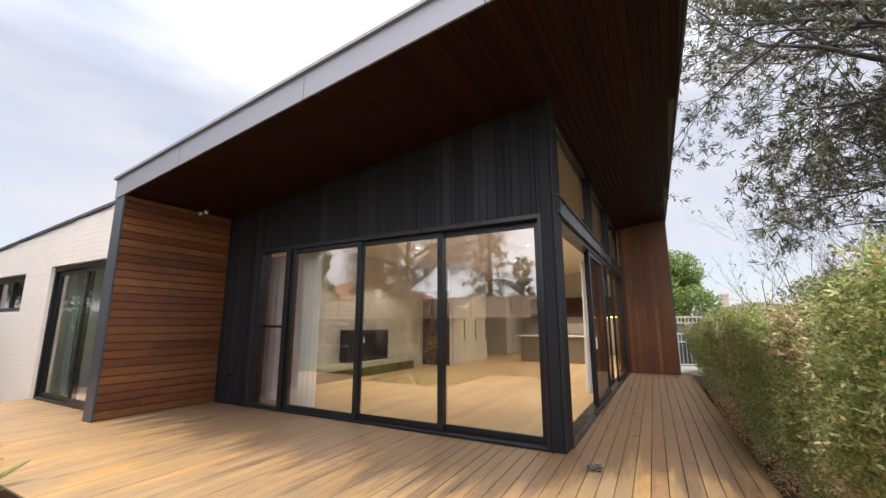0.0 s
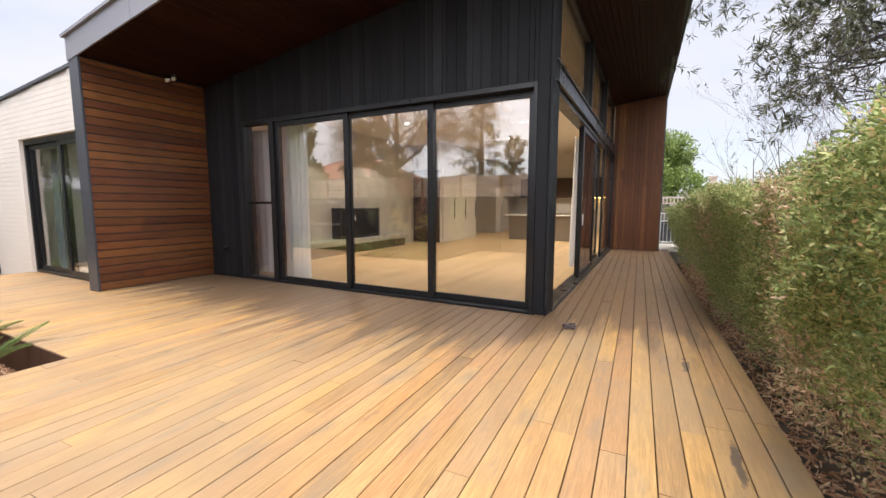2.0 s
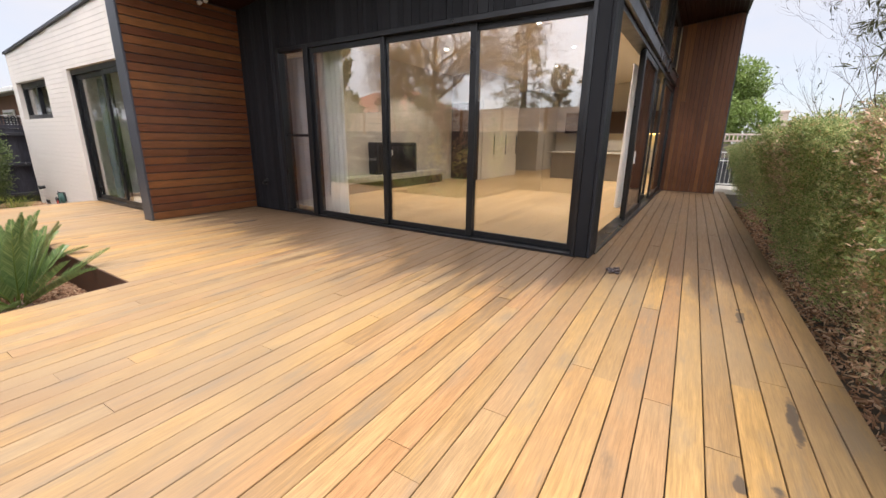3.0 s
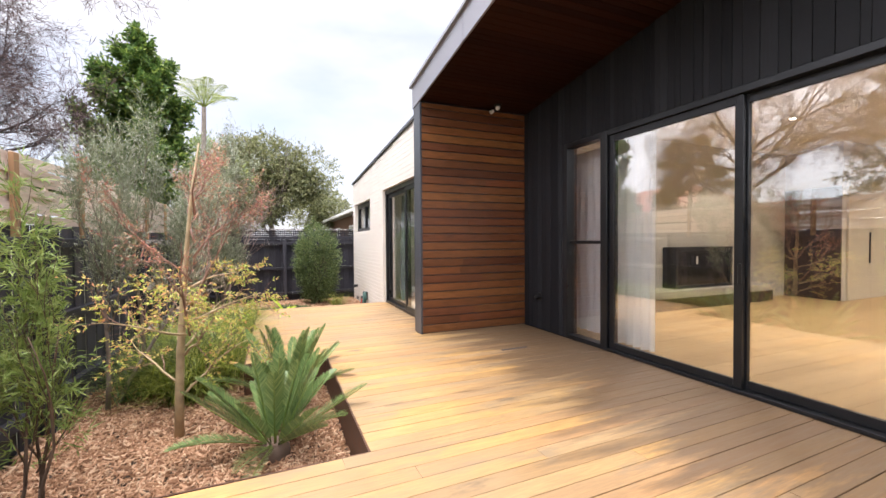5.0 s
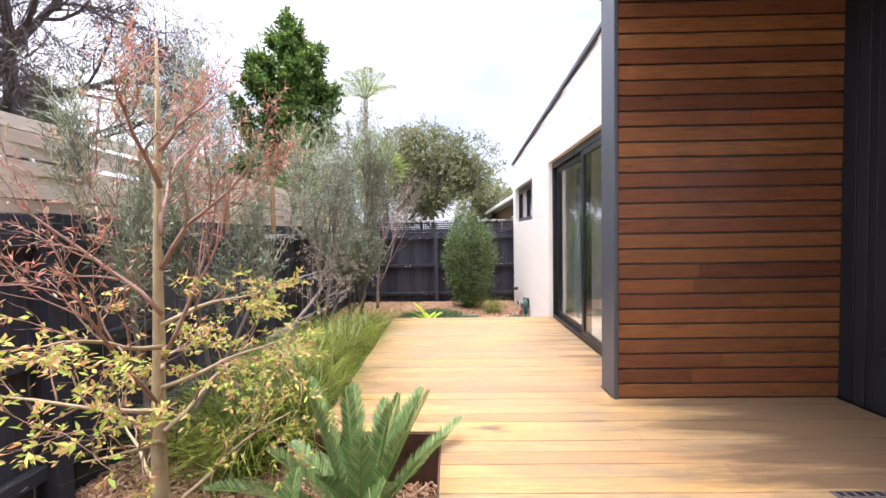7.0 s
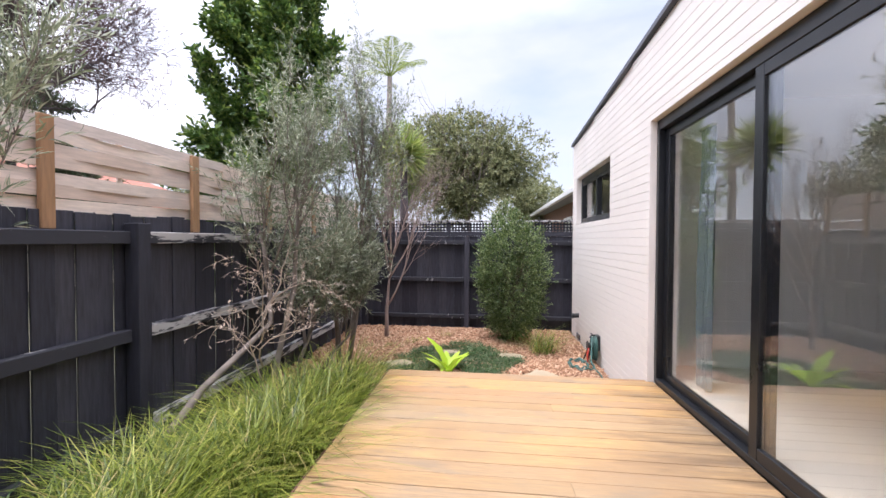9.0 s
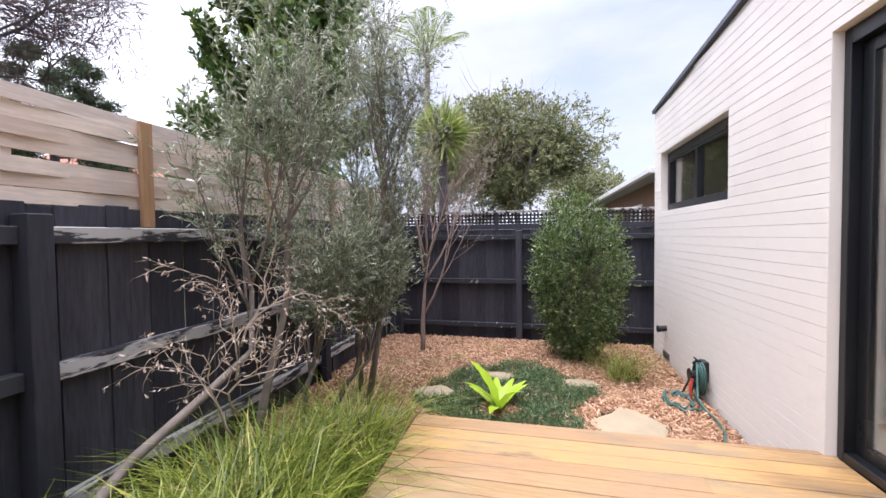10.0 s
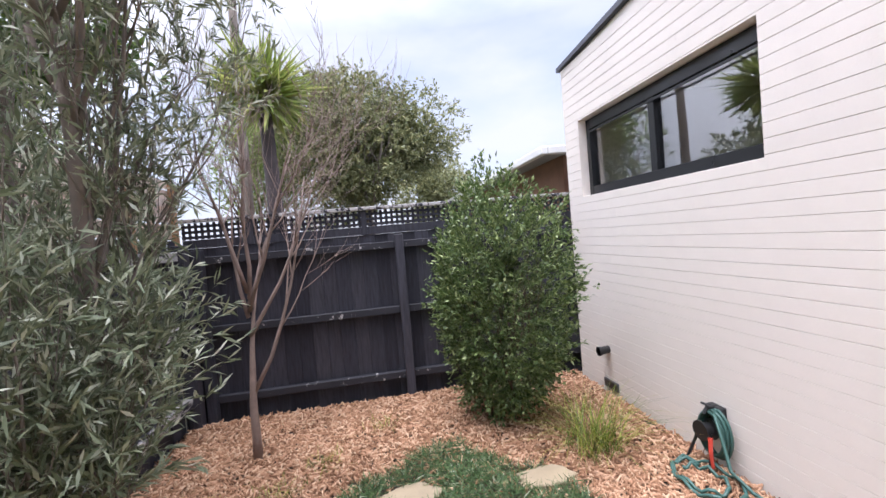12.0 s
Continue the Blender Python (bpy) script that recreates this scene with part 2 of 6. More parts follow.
def decking():
    """Oiled boards: a tone for each board, long grain, and weather stains that run on from board to board."""
    m, nt, p = base("oiled_decking", 0.5, 0, 0.4)
    rnd = random_of_object(nt)
    col = ramp_node(nt, rnd, [(0.0, (0.33, 0.195, 0.085)), (0.2, (0.52, 0.315, 0.115)), (0.4, (0.38, 0.245, 0.125)), (0.6, (0.57, 0.330, 0.105)), (0.8, (0.42, 0.225, 0.095)), (1.0, (0.42, 0.285, 0.145))])
    shift = nt.nodes.new("ShaderNodeCombineXYZ")
    for k in range(3):
        nt.links.new(math_node(nt, "MULTIPLY", rnd, 37.0), shift.inputs[k])
    g = noise_node(nt, 9.0, (6, 0.35, 6), 6.0, 0.62, shift=shift.outputs[0])
    fine = noise_node(nt, 40.0, (5, 0.25, 5), 3.0, 0.6, shift=shift.outputs[0])
    col = mix_node(nt, 1.0, col, ramp_node(nt, g, [(0.3, (0.64, 0.62, 0.60)), (0.7, (1.10, 1.10, 1.10))]), "MULTIPLY")
    col = mix_node(nt, 1.0, col, ramp_node(nt, fine, [(0.35, (0.78, 0.78, 0.78)), (0.65, (1.06, 1.06, 1.06))]), "MULTIPLY")
    geo = nt.nodes.new("ShaderNodeNewGeometry")

    def stain(scale, stretch, lo, hi, amount, tint, detail=5.0):
        nonlocal col
        mp, no = nt.nodes.new("ShaderNodeMapping"), nt.nodes.new("ShaderNodeTexNoise")
        mp.inputs["Scale"].default_value = stretch
        no.inputs["Scale"].default_value, no.inputs["Detail"].default_value, no.inputs["Roughness"].default_value = scale, detail, 0.62
        nt.links.new(geo.outputs["Position"], mp.inputs["Vector"]), nt.links.new(mp.outputs["Vector"], no.inputs["Vector"])
        col = mix_node(nt, ramp_node(nt, no.outputs["Fac"], [(lo, (0, 0, 0)), (hi, (amount,) * 3)]), col, tint)

    stain(0.55, (1, 0.7, 1), 0.42, 0.62, 0.7, (0.28, 0.20, 0.115))
    stain(1.3, (1, 0.5, 1), 0.50, 0.66, 0.6, (0.24, 0.15, 0.08))
    stain(4.0, (1.4, 0.35, 1), 0.54, 0.68, 0.6, (0.19, 0.15, 0.105))
    stain(2.3, (1.6, 0.4, 1), 0.64, 0.72, 0.75, (0.085, 0.065, 0.05), 6.0)
    for (sx, sy, rx, ry) in ((1.07, 1.72, 0.05, 0.11), (1.19, 1.62, 0.06, 0.30), (1.30, 2.3, 0.05, 0.40), (1.16, 3.6, 0.06, 0.30), (0.9, 5.2, 0.05, 0.4), (1.25, 4.6, 0.05, 0.35)):
        mp, no, ln = nt.nodes.new("ShaderNodeMapping"), nt.nodes.new("ShaderNodeTexNoise"), nt.nodes.new("ShaderNodeVectorMath")
        mp.inputs["Location"].default_value, mp.inputs["Scale"].default_value = (-sx / rx, -sy / ry, 0), (1 / rx, 1 / ry, 0)
        ln.operation = "LENGTH"
        no.inputs["Scale"].default_value, no.inputs["Detail"].default_value = 14.0, 4.0
        nt.links.new(geo.outputs["Position"], mp.inputs["Vector"]), nt.links.new(mp.outputs["Vector"], ln.inputs[0]), nt.links.new(geo.outputs["Position"], no.inputs["Vector"])
        d = math_node(nt, "ADD", ln.outputs["Value"], math_node(nt, "MULTIPLY", no.outputs["Fac"], 1.0))
        col = mix_node(nt, ramp_node(nt, d, [(0.85, (0.85, 0.85, 0.85)), (1.05, (0, 0, 0))]), col, (0.07, 0.055, 0.045))
    # dark oil and eave shade coloured into boards by the house, ragged along them
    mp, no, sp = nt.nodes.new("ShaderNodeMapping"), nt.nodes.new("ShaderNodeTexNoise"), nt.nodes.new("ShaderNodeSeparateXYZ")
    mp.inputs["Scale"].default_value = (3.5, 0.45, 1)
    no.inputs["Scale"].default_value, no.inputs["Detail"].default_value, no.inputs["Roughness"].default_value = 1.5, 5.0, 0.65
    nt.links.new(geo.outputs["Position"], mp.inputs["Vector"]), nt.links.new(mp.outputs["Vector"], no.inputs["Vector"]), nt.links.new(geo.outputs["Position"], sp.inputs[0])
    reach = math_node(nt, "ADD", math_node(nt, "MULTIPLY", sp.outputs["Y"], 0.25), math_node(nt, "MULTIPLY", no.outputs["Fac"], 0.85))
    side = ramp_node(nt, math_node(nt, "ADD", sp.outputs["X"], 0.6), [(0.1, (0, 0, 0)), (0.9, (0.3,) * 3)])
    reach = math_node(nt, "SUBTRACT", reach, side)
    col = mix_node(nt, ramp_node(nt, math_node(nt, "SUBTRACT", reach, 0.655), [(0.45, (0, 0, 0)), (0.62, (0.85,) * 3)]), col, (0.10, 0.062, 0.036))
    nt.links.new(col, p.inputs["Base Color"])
    nt.links.new(ramp_node(nt, g, [(0.3, (0.42,) * 3), (0.7, (0.62,) * 3)]), p.inputs["Roughness"])
    bump(nt, p, g, 0.25, 0.004)
    return m


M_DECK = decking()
M_CEDAR = timber("red_cedar", [(0.0, (0.115, 0.038, 0.016)), (0.25, (0.205, 0.078, 0.026)), (0.45, (0.140, 0.044, 0.020)), (0.7, (0.260, 0.105, 0.032)), (0.88, (0.180, 0.055, 0.021)), (1.0, (0.290, 0.092, 0.030))],
                 (5, 0.6, 6), (0.58, 1.12), 0.36, [(2.2, 0.52, 0.75, (0.075, 0.024, 0.012), 0.45)], spec=0.5)
M_CEDAR_V = timber("red_cedar_upright", [(0.0, (0.13, 0.048, 0.022)), (0.5, (0.17, 0.065, 0.028)), (0.85, (0.2, 0.082, 0.03)), (1.0, (0.26, 0.11, 0.04))], (6, 6, 0.5), (0.62, 1.08), 0.5)
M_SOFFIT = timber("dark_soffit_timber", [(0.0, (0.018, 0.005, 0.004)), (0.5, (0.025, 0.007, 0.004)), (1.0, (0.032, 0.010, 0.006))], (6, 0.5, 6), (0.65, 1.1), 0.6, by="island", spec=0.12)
M_CHAR = timber("charcoal_boards", [(0.0, (0.006, 0.007, 0.010)), (0.5, (0.010, 0.011, 0.014)), (0.8, (0.015, 0.016, 0.020)), (1.0, (0.024, 0.026, 0.031))], (7, 7, 0.35), (0.55, 1.25), 0.6, spec=0.35)
M_FRAME = painted("black_aluminium", (0.009, 0.010, 0.012), 0.35, 0.1)
M_FASCIA = painted("grey_metal_flashing", (0.27, 0.27, 0.30), 0.42, 0.05, 1.2, 0.3)
M_EDGE = painted("dark_grey_flashing", (0.075, 0.08, 0.095), 0.4, 0.08, 1.2, 0.3)
M_STEEL = painted("painted_steel_beam", (0.10, 0.105, 0.12), 0.3, 0.06, 2.0, 0.5)
M_WHITE = painted("painted_brick", (0.75, 0.695, 0.635), 0.65, 0.05, 2.2, relief=0.35, fine=90)
M_PLASTER = painted("interior_plaster", (0.56, 0.53, 0.47), 0.8, 0.03)
M_CEILING = painted("ceiling_plaster", (0.72, 0.68, 0.6), 0.85, 0.02)
M_OAK = timber("oak_floor", [(0.0, (0.480, 0.320, 0.150)), (0.5, (0.550, 0.380, 0.190)), (1.0, (0.620, 0.430, 0.220))], (6, 0.6, 6), (0.85, 1.05), 0.4, by="island", relief=0.05)
M_GLASS = glass_material("tinted_glass", (0.96, 0.96, 0.95), 0.21)
M_GLASS2 = glass_material("bedroom_glass", (0.95, 0.96, 0.95), 0.14)
M_FENCE = timber("black_stained_fence", [(0.0, (0.031, 0.031, 0.041)), (0.5, (0.044, 0.044, 0.057)), (1.0, (0.064, 0.062, 0.076))], (6, 6, 0.6), (0.6, 1.3), 0.6, spec=0.3)
M_SLAT = timber("raw_pine_slats", [(0.0, (0.632, 0.494, 0.402)), (0.4, (0.782, 0.644, 0.540)), (0.7, (0.690, 0.586, 0.517)), (1.0, (0.828, 0.690, 0.575))], (0.6, 6, 6), (0.75, 1.05), 0.7,
                [(1.7, 0.5, 0.7, (0.48, 0.43, 0.40), 0.6)])
M_PINEPOST = timber("orange_pine_posts", [(0.0, (0.36, 0.20, 0.10)), (1.0, (0.50, 0.31, 0.17))], (6, 6, 0.6), (0.7, 1.05), 0.7)
M_SOIL = painted("dark_soil", (0.06, 0.042, 0.03), 0.95, 0.3, 6.0, relief=0.6)
M_GROUND = painted("dry_lawn_ground", (0.09, 0.085, 0.05), 0.95, 0.3, 0.7, relief=0.5)
M_RUST = painted("rusted_steel_edging", (0.11, 0.055, 0.035), 0.7, 0.35, 12.0, 0.4)

# ---- the setting ----
YF, XS, XW = 4.515, -0.16, -6.25
GROUND = -0.36


def soffit(x):
    return 3.31 + 0.124 * (x + 6.24)


structure("ground", MB().box(-300, 300, -300, 300, -0.9, -0.42), M_GROUND, "dry bare ground round the house", "ground")
structure("garden_bed", MB().box(-13.1, -3.39, -1.2, 3.0, -0.6, GROUND - 0.01), M_SOIL, "dark garden soil under the mulch", "soil")

# main pavilion: the clad facade round the doors, cut through
DL, DR, DH, SL = -4.58, -0.32, 2.60, -5.30
front = MB()
front.box(XW - 0.3, SL, YF + 0.02, YF + 0.2, -0.1, soffit(SL) + 0.02)
front.prism([(SL, DH + 0.03), (DR, DH + 0.03), (DR, soffit(DR) + 0.02), (SL, soffit(SL) + 0.02)], "y", YF + 0.02, YF + 0.2)
front.box(DR, XS - 0.015, YF + 0.02, YF + 0.22, -0.1, soffit(DR) + 0.02)
structure("wall_south", front, M_CHAR, "black timber wall round the sliding doors", "wall", normals=True)

# the cedar wing wall and the white wing behind it
structure("wing_wall", MB().prism([(2.78, -0.1), (YF + 0.01, -0.1), (YF + 0.01, soffit(XW)), (2.78, soffit(XW))], "x", -6.47, XW - 0.02), M_EDGE,
          "dark core of the projecting cedar wing wall", "wall", normals=True)
structure("trim", MB().cbox(-6.5, XW + 0.012, 2.745, 2.779, 0.0, soffit(XW) - 0.005, 0.004), M_EDGE, "dark grey metal edge of the cedar wing wall", "trim")

# roof
def eave_x(y):
    """The eave draws in a little towards the back of the house."""
    return 1.09 + 0.0225 * (12.0 - y)


def roof_slab(x0, low, high, y0, y1, out=0.0):
    a, b = eave_x(y0) + out, eave_x(y1) + out
    return MB().add([(x0, y0, soffit(x0) + low), (a, y0, soffit(a) + low), (a, y0, soffit(a) + high), (x0, y0, soffit(x0) + high),
                     (x0, y1, soffit(x0) + low), (b, y1, soffit(b) + low), (b, y1, soffit(b) + high), (x0, y1, soffit(x0) + high)],
                    [(0, 1, 2, 3), (7, 6, 5, 4), (0, 4, 5, 1), (1, 5, 6, 2), (2, 6, 7, 3), (3, 7, 4, 0)])


structure("roof", roof_slab(-6.5, 0.025, 0.28, 2.76, 18.5), M_EDGE, "low-pitched flat metal roof over the pavilion", "roof", normals=True)
fas = MB()
seams = [-6.52, -4.80, -2.42, -0.25, 1.30]
for a, b in zip(seams[:-1], seams[1:]):
    fas.prism([(a + 0.004, soffit(a) - 0.012), (b - 0.004, soffit(b) - 0.012), (b - 0.004, soffit(b) + 0.30), (a + 0.004, soffit(a) + 0.30)], "y", 2.735, 2.757)
structure("fascia", fas, M_FASCIA, "pale grey metal fascia with vertical seams", "fascia", normals=True)
cap = roof_slab(-6.56, 0.302, 0.34, 2.70, 18.5, 0.04)
structure("roof_capping", cap, M_FASCIA, "pale grey metal capping along the roof edge", "roof", normals=True)
eave = MB()
e0, e1 = eave_x(2.757), eave_x(18.5)
zs = (soffit(1.2) - 0.015, soffit(1.2) + 0.30)
eave.add([(e0 + 0.002, 2.757, zs[0]), (e0 + 0.025, 2.757, zs[0]), (e0 + 0.025, 2.757, zs[1]), (e0 + 0.002, 2.757, zs[1]),
          (e1 + 0.002, 18.5, zs[0]), (e1 + 0.025, 18.5, zs[0]), (e1 + 0.025, 18.5, zs[1]), (e1 + 0.002, 18.5, zs[1])],
         [(0, 1, 2, 3), (7, 6, 5, 4), (0, 4, 5, 1), (1, 5, 6, 2), (2, 6, 7, 3), (3, 7, 4, 0)])
structure("eave_fascia", eave, M_EDGE, "dark metal fascia along the eave", "fascia", normals=True)
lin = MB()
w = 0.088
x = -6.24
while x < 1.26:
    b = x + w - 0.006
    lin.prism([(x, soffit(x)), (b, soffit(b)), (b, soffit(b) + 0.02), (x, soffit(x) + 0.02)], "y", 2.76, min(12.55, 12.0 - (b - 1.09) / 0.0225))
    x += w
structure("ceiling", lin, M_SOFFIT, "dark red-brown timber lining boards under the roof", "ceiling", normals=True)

# side wall with glazing, and the far cedar wall
side = MB()
side.box(XS - 0.2, XS - 0.02, 4.74, 12.5, 2.64, 2.9)
structure("wall_side_lintel", side, M_FRAME, "black lintel over the side doors", "wall")
structure("steel_beam", MB().cbox(XS - 0.03, XS + 0.03, 4.63, 12.55, 2.64, 2.66, 0.003).cbox(XS - 0.03, XS + 0.03, 4.63, 12.55, 2.86, 2.88, 0.003).cbox(XS - 0.02, XS, 4.63, 12.55, 2.66, 2.86, 0.002),
          M_STEEL, "grey steel channel beam over the side doors", "beam")
structure("wall_cedar_end", MB().prism([(-0.2, -0.1), (1.05, -0.1), (1.05, soffit(1.05) + 0.02), (-0.2, soffit(-0.2) + 0.02)], "y", 12.58, 12.74), M_EDGE, "core of the cedar wall at the deck's end", "wall", normals=True)

# white brick wing
def wtop(x):
    return 3.00 + 0.062 * (x + 13.0)


WD0, WD1, WDH = -9.43, -6.62, 2.43
wing = MB()
wing.prism([(-12.95, -0.6), (-12.66, -0.6), (-12.66, wtop(-12.66)), (-12.95, wtop(-12.95))], "y", 3.035, 3.27)
wing.box(-12.66, -10.69, 3.035, 3.27, -0.6, 1.60)
wing.prism([(-12.66, 2.38), (-10.69, 2.38), (-10.69, wtop(-10.69)), (-12.66, wtop(-12.66))], "y", 3.035, 3.27)
wing.prism([(-10.69, -0.6), (WD0, -0.6), (WD0, wtop(WD0)), (-10.69, wtop(-10.69))], "y", 3.035, 3.27)
wing.prism([(WD0, WDH), (-6.48, WDH), (-6.48, wtop(-6.48)), (WD0, wtop(WD0))], "y", 3.035, 3.27)
wing.box(WD1, -6.48, 3.035, 3.27, -0.6, WDH)
structure("wall_wing", wing, M_WHITE, "white painted brick wall of the bedroom wing", "wall", normals=True)
structure("wall_wing_end", MB().box(-12.95, -12.82, 3.275, 9.0, -0.6, 3.04), M_WHITE, "white painted brick end wall", "wall")
structure("wing_roof", MB().prism([(-12.95, 3.02), (-6.5, wtop(-6.5) - 0.03), (-6.5, wtop(-6.5) - 0.13), (-12.95, 2.92)], "y", 3.275, 9.0), M_EDGE, "metal roof of the bedroom wing", "roof", normals=True)
structure("wing_capping", MB().prism([(-12.99, wtop(-12.99) + 0.004), (-6.5, wtop(-6.5) + 0.004), (-6.5, wtop(-6.5) + 0.05), (-12.99, wtop(-12.99) + 0.05)], "y", 2.985, 3.3), M_EDGE,
          "dark metal capping along the brick parapet", "capping", normals=True)


# ---- glazing ----
def pane(name, x0, x1, y0, y1, z0, z1, parent, material=None):
    ob = part(name, MB().box(x0, x1, y0, y1, z0, z1), material or M_GLASS, parent)
    ob.visible_shadow = False
    return ob


def frame_y(name, x0, x1, y0, y1, z0, z1, stile, head, sill, parent):
    """A rectangular frame that faces along y, of four mitred bars in one mesh."""
    mb = MB()
    mb.cbox(x0, x0 + stile, y0, y1, z0, z1, 0.003).cbox(x1 - stile, x1, y0, y1, z0, z1, 0.003)
    mb.cbox(x0 + stile, x1 - stile, y0 + 0.002, y1 - 0.002, z0, z0 + sill, 0.003).cbox(x0 + stile, x1 - stile, y0 + 0.002, y1 - 0.002, z1 - head, z1, 0.003)
    return part(name, mb, M_FRAME, parent)


def frame_x(name, x0, x1, y0, y1, z0, z1, stile, head, sill, parent):
    mb = MB()
    mb.cbox(x0, x1, y0, y0 + stile, z0, z1, 0.003).cbox(x0, x1, y1 - stile, y1, z0, z1, 0.003)
    mb.cbox(x0 + 0.002, x1 - 0.002, y0 + stile, y1 - stile, z0, z0 + sill, 0.003).cbox(x0 + 0.002, x1 - 0.002, y0 + stile, y1 - stile, z1 - head, z1, 0.003)
    return part(name, mb, M_FRAME, parent)


door = thing("door_1", (-2.4, 4.6, 0), "closed black-framed sliding glass door of three panels", "door")
door["kind"] = "structure"
frame_y("door_frame", DL, DR, YF - 0.025, YF + 0.16, 0.0, DH + 0.025, 0.045, 0.06, 0.03, door)
for a, b, y, sl in ((-4.53, -3.05, 4.525, 0.07), (-3.12, -1.68, 4.572, 0.085), (-1.76, -0.365, 4.619, 0.08)):
    leaf = frame_y("door_panel", a, b, y, y + 0.042, 0.032, DH - 0.037, sl, 0.075, 0.075, door)
    pane("glass", a + sl, b - sl, y + 0.016, y + 0.026, 0.107, DH - 0.112, leaf)
part("handle", MB().cbox(-3.075, -3.045, 4.50, 4.52, 0.95, 1.12, 0.004), M_FRAME, door)

win = thing("window_1", (-4.95, 4.6, 0), "narrow black-framed fixed window with a mid rail", "window")
win["kind"] = "structure"
fr = frame_y("window_frame", SL, DL - 0.002, YF - 0.02, YF + 0.12, 0.0, DH + 0.025, 0.06, 0.06, 0.05, win)
part("window_rail", MB().cbox(SL + 0.06, DL - 0.062, YF + 0.02, YF + 0.07, 1.28, 1.32, 0.004), M_FRAME, win)
pane("pane", SL + 0.06, DL - 0.062, YF + 0.04, YF + 0.05, 0.05, 1.28, win)
pane("pane", SL + 0.06, DL - 0.062, YF + 0.04, YF + 0.05, 1.32, DH - 0.035, win)

# side glazing: one opening stands open, then glass panels; windows over the beam
sdoor = thing("door_2", (XS, 8.5, 0), "black-framed side sliding doors, one leaf open", "door")
sdoor["kind"] = "structure"
part("threshold", MB().cbox(XS - 0.16, XS + 0.02, 4.74, 12.5, -0.005, 0.025, 0.004), M_FRAME, sdoor, "black aluminium door track")
frame_x("door_frame", XS - 0.2, XS - 0.02, 4.735, 12.54, 0.026, 2.635, 0.05, 0.06, 0.01, sdoor)
for a, b, x0 in ((7.02, 8.72, -0.22), (7.15, 8.8, -0.275), (8.62, 10.3, -0.33), (10.2, 12.49, -0.22)):
    leaf = frame_x("door_panel", x0 - 0.02, x0 + 0.025, a, b, 0.037, 2.57, 0.09, 0.08, 0.08, sdoor)
    pane("glass", x0 - 0.002, x0 + 0.006, a + 0.09, b - 0.09, 0.117, 2.49, leaf)
lever = part("handle", MB().cbox(-0.185, -0.16, 7.05, 7.08, 0.93, 1.12, 0.006), None, sdoor, "white door handle")
M_WHITEMETAL = painted("white_powder_coat", (0.75, 0.75, 0.73), 0.35, 0.05)
lever.data.materials.append(M_WHITEMETAL)
high = thing("window_2", (XS, 8.5, 2.9), "strip of fixed windows over the steel beam", "window")
high["kind"] = "structure"
zt = soffit(XS)
for a, b in ((4.735, 7.5), (7.58, 9.9), (9.98, 12.5)):
    f = frame_x("window_frame", XS - 0.14, XS - 0.06, a, b, 2.905, zt - 0.005, 0.05, 0.05, 0.05, high)
    pane("pane", XS - 0.105, XS - 0.095, a + 0.05, b - 0.05, 2.955, zt - 0.055, f)
for y in (7.54, 9.94):
    part("mullion", MB().cbox(XS - 0.12, XS + 0.0, y - 0.04, y + 0.04, 2.9, zt - 0.003, 0.004), M_FRAME, high)

# bedroom sliding door and high window in the white wing
bdoor = thing("door_3", (-8.0, 3.1, 0), "black-framed bedroom sliding door, closed", "door")
bdoor["kind"] = "structure"
frame_y("door_frame", WD0 + 0.002, WD1 - 0.002, 3.075, 3.22, 0.0, WDH - 0.003, 0.05, 0.09, 0.05, bdoor)
for a, b, y in ((-9.375, -7.95, 3.13), (-8.05, -6.675, 3.08)):
    leaf = frame_y("door_panel", a, b, y, y + 0.04, 0.05, WDH - 0.095, 0.075, 0.075, 0.075, bdoor)
    pane("glass", a + 0.075, b - 0.075, y + 0.015, y + 0.025, 0.125, WDH - 0.17, leaf, M_GLASS2)
bwin = thing("window_3", (-11.7, 3.1, 1.6), "black-framed high window with two panes", "window")
bwin["kind"] = "structure"
frame_y("window_frame", -12.655, -10.695, 3.10, 3.19, 1.605, 2.375, 0.06, 0.10, 0.09, bwin)
part("window_rail", MB().cbox(-12.595, -10.755, 3.095, 3.099, 2.24, 2.26, 0.001), M_FRAME, bwin)
part("mullion", MB().cbox(-11.72, -11.65, 3.105, 3.18, 1.695, 2.275, 0.004), M_FRAME, bwin)
pane("pane", -12.595, -11.72, 3.14, 3.15, 1.695, 2.275, bwin, M_GLASS2)
pane("pane", -11.65, -10.755, 3.14, 3.15, 1.695, 2.275, bwin, M_GLASS2)

# ---- inside the living room ----
FZ = 0.03
fl = MB()
x = -6.3
k = 0
while x < XS - 0.17:
    y = 4.68 - (k * 0.77) % 1.9
    while y < 19.3:
        y1 = min(y + 1.9, 19.3)
        if y1 > 4.7:
            fl.box(x, x + 0.1785, max(y, 4.69), y1 - 0.0015, 0.0, FZ)
        y = y1
    x += 0.18
    k += 1
structure("floor", fl, M_OAK, "pale oak board floor of the living room", "floor")
room = MB()
room.box(-6.45, -6.3, 4.72, 11.6, 0.0, 4.0).box(-6.45, -5.45, 11.6, 11.75, 0, 4.2).box(-5.45, -5.3, 11.6, 14.6, 0.0, 4.2)
room.box(-6.6, -5.3, 16.9, 17.05, 0, 4.2).box(-6.75, -6.6, 14.6, 17.05, 0, 4.2).box(-6.6, -5.45, 14.6, 14.75, 0, 4.2)
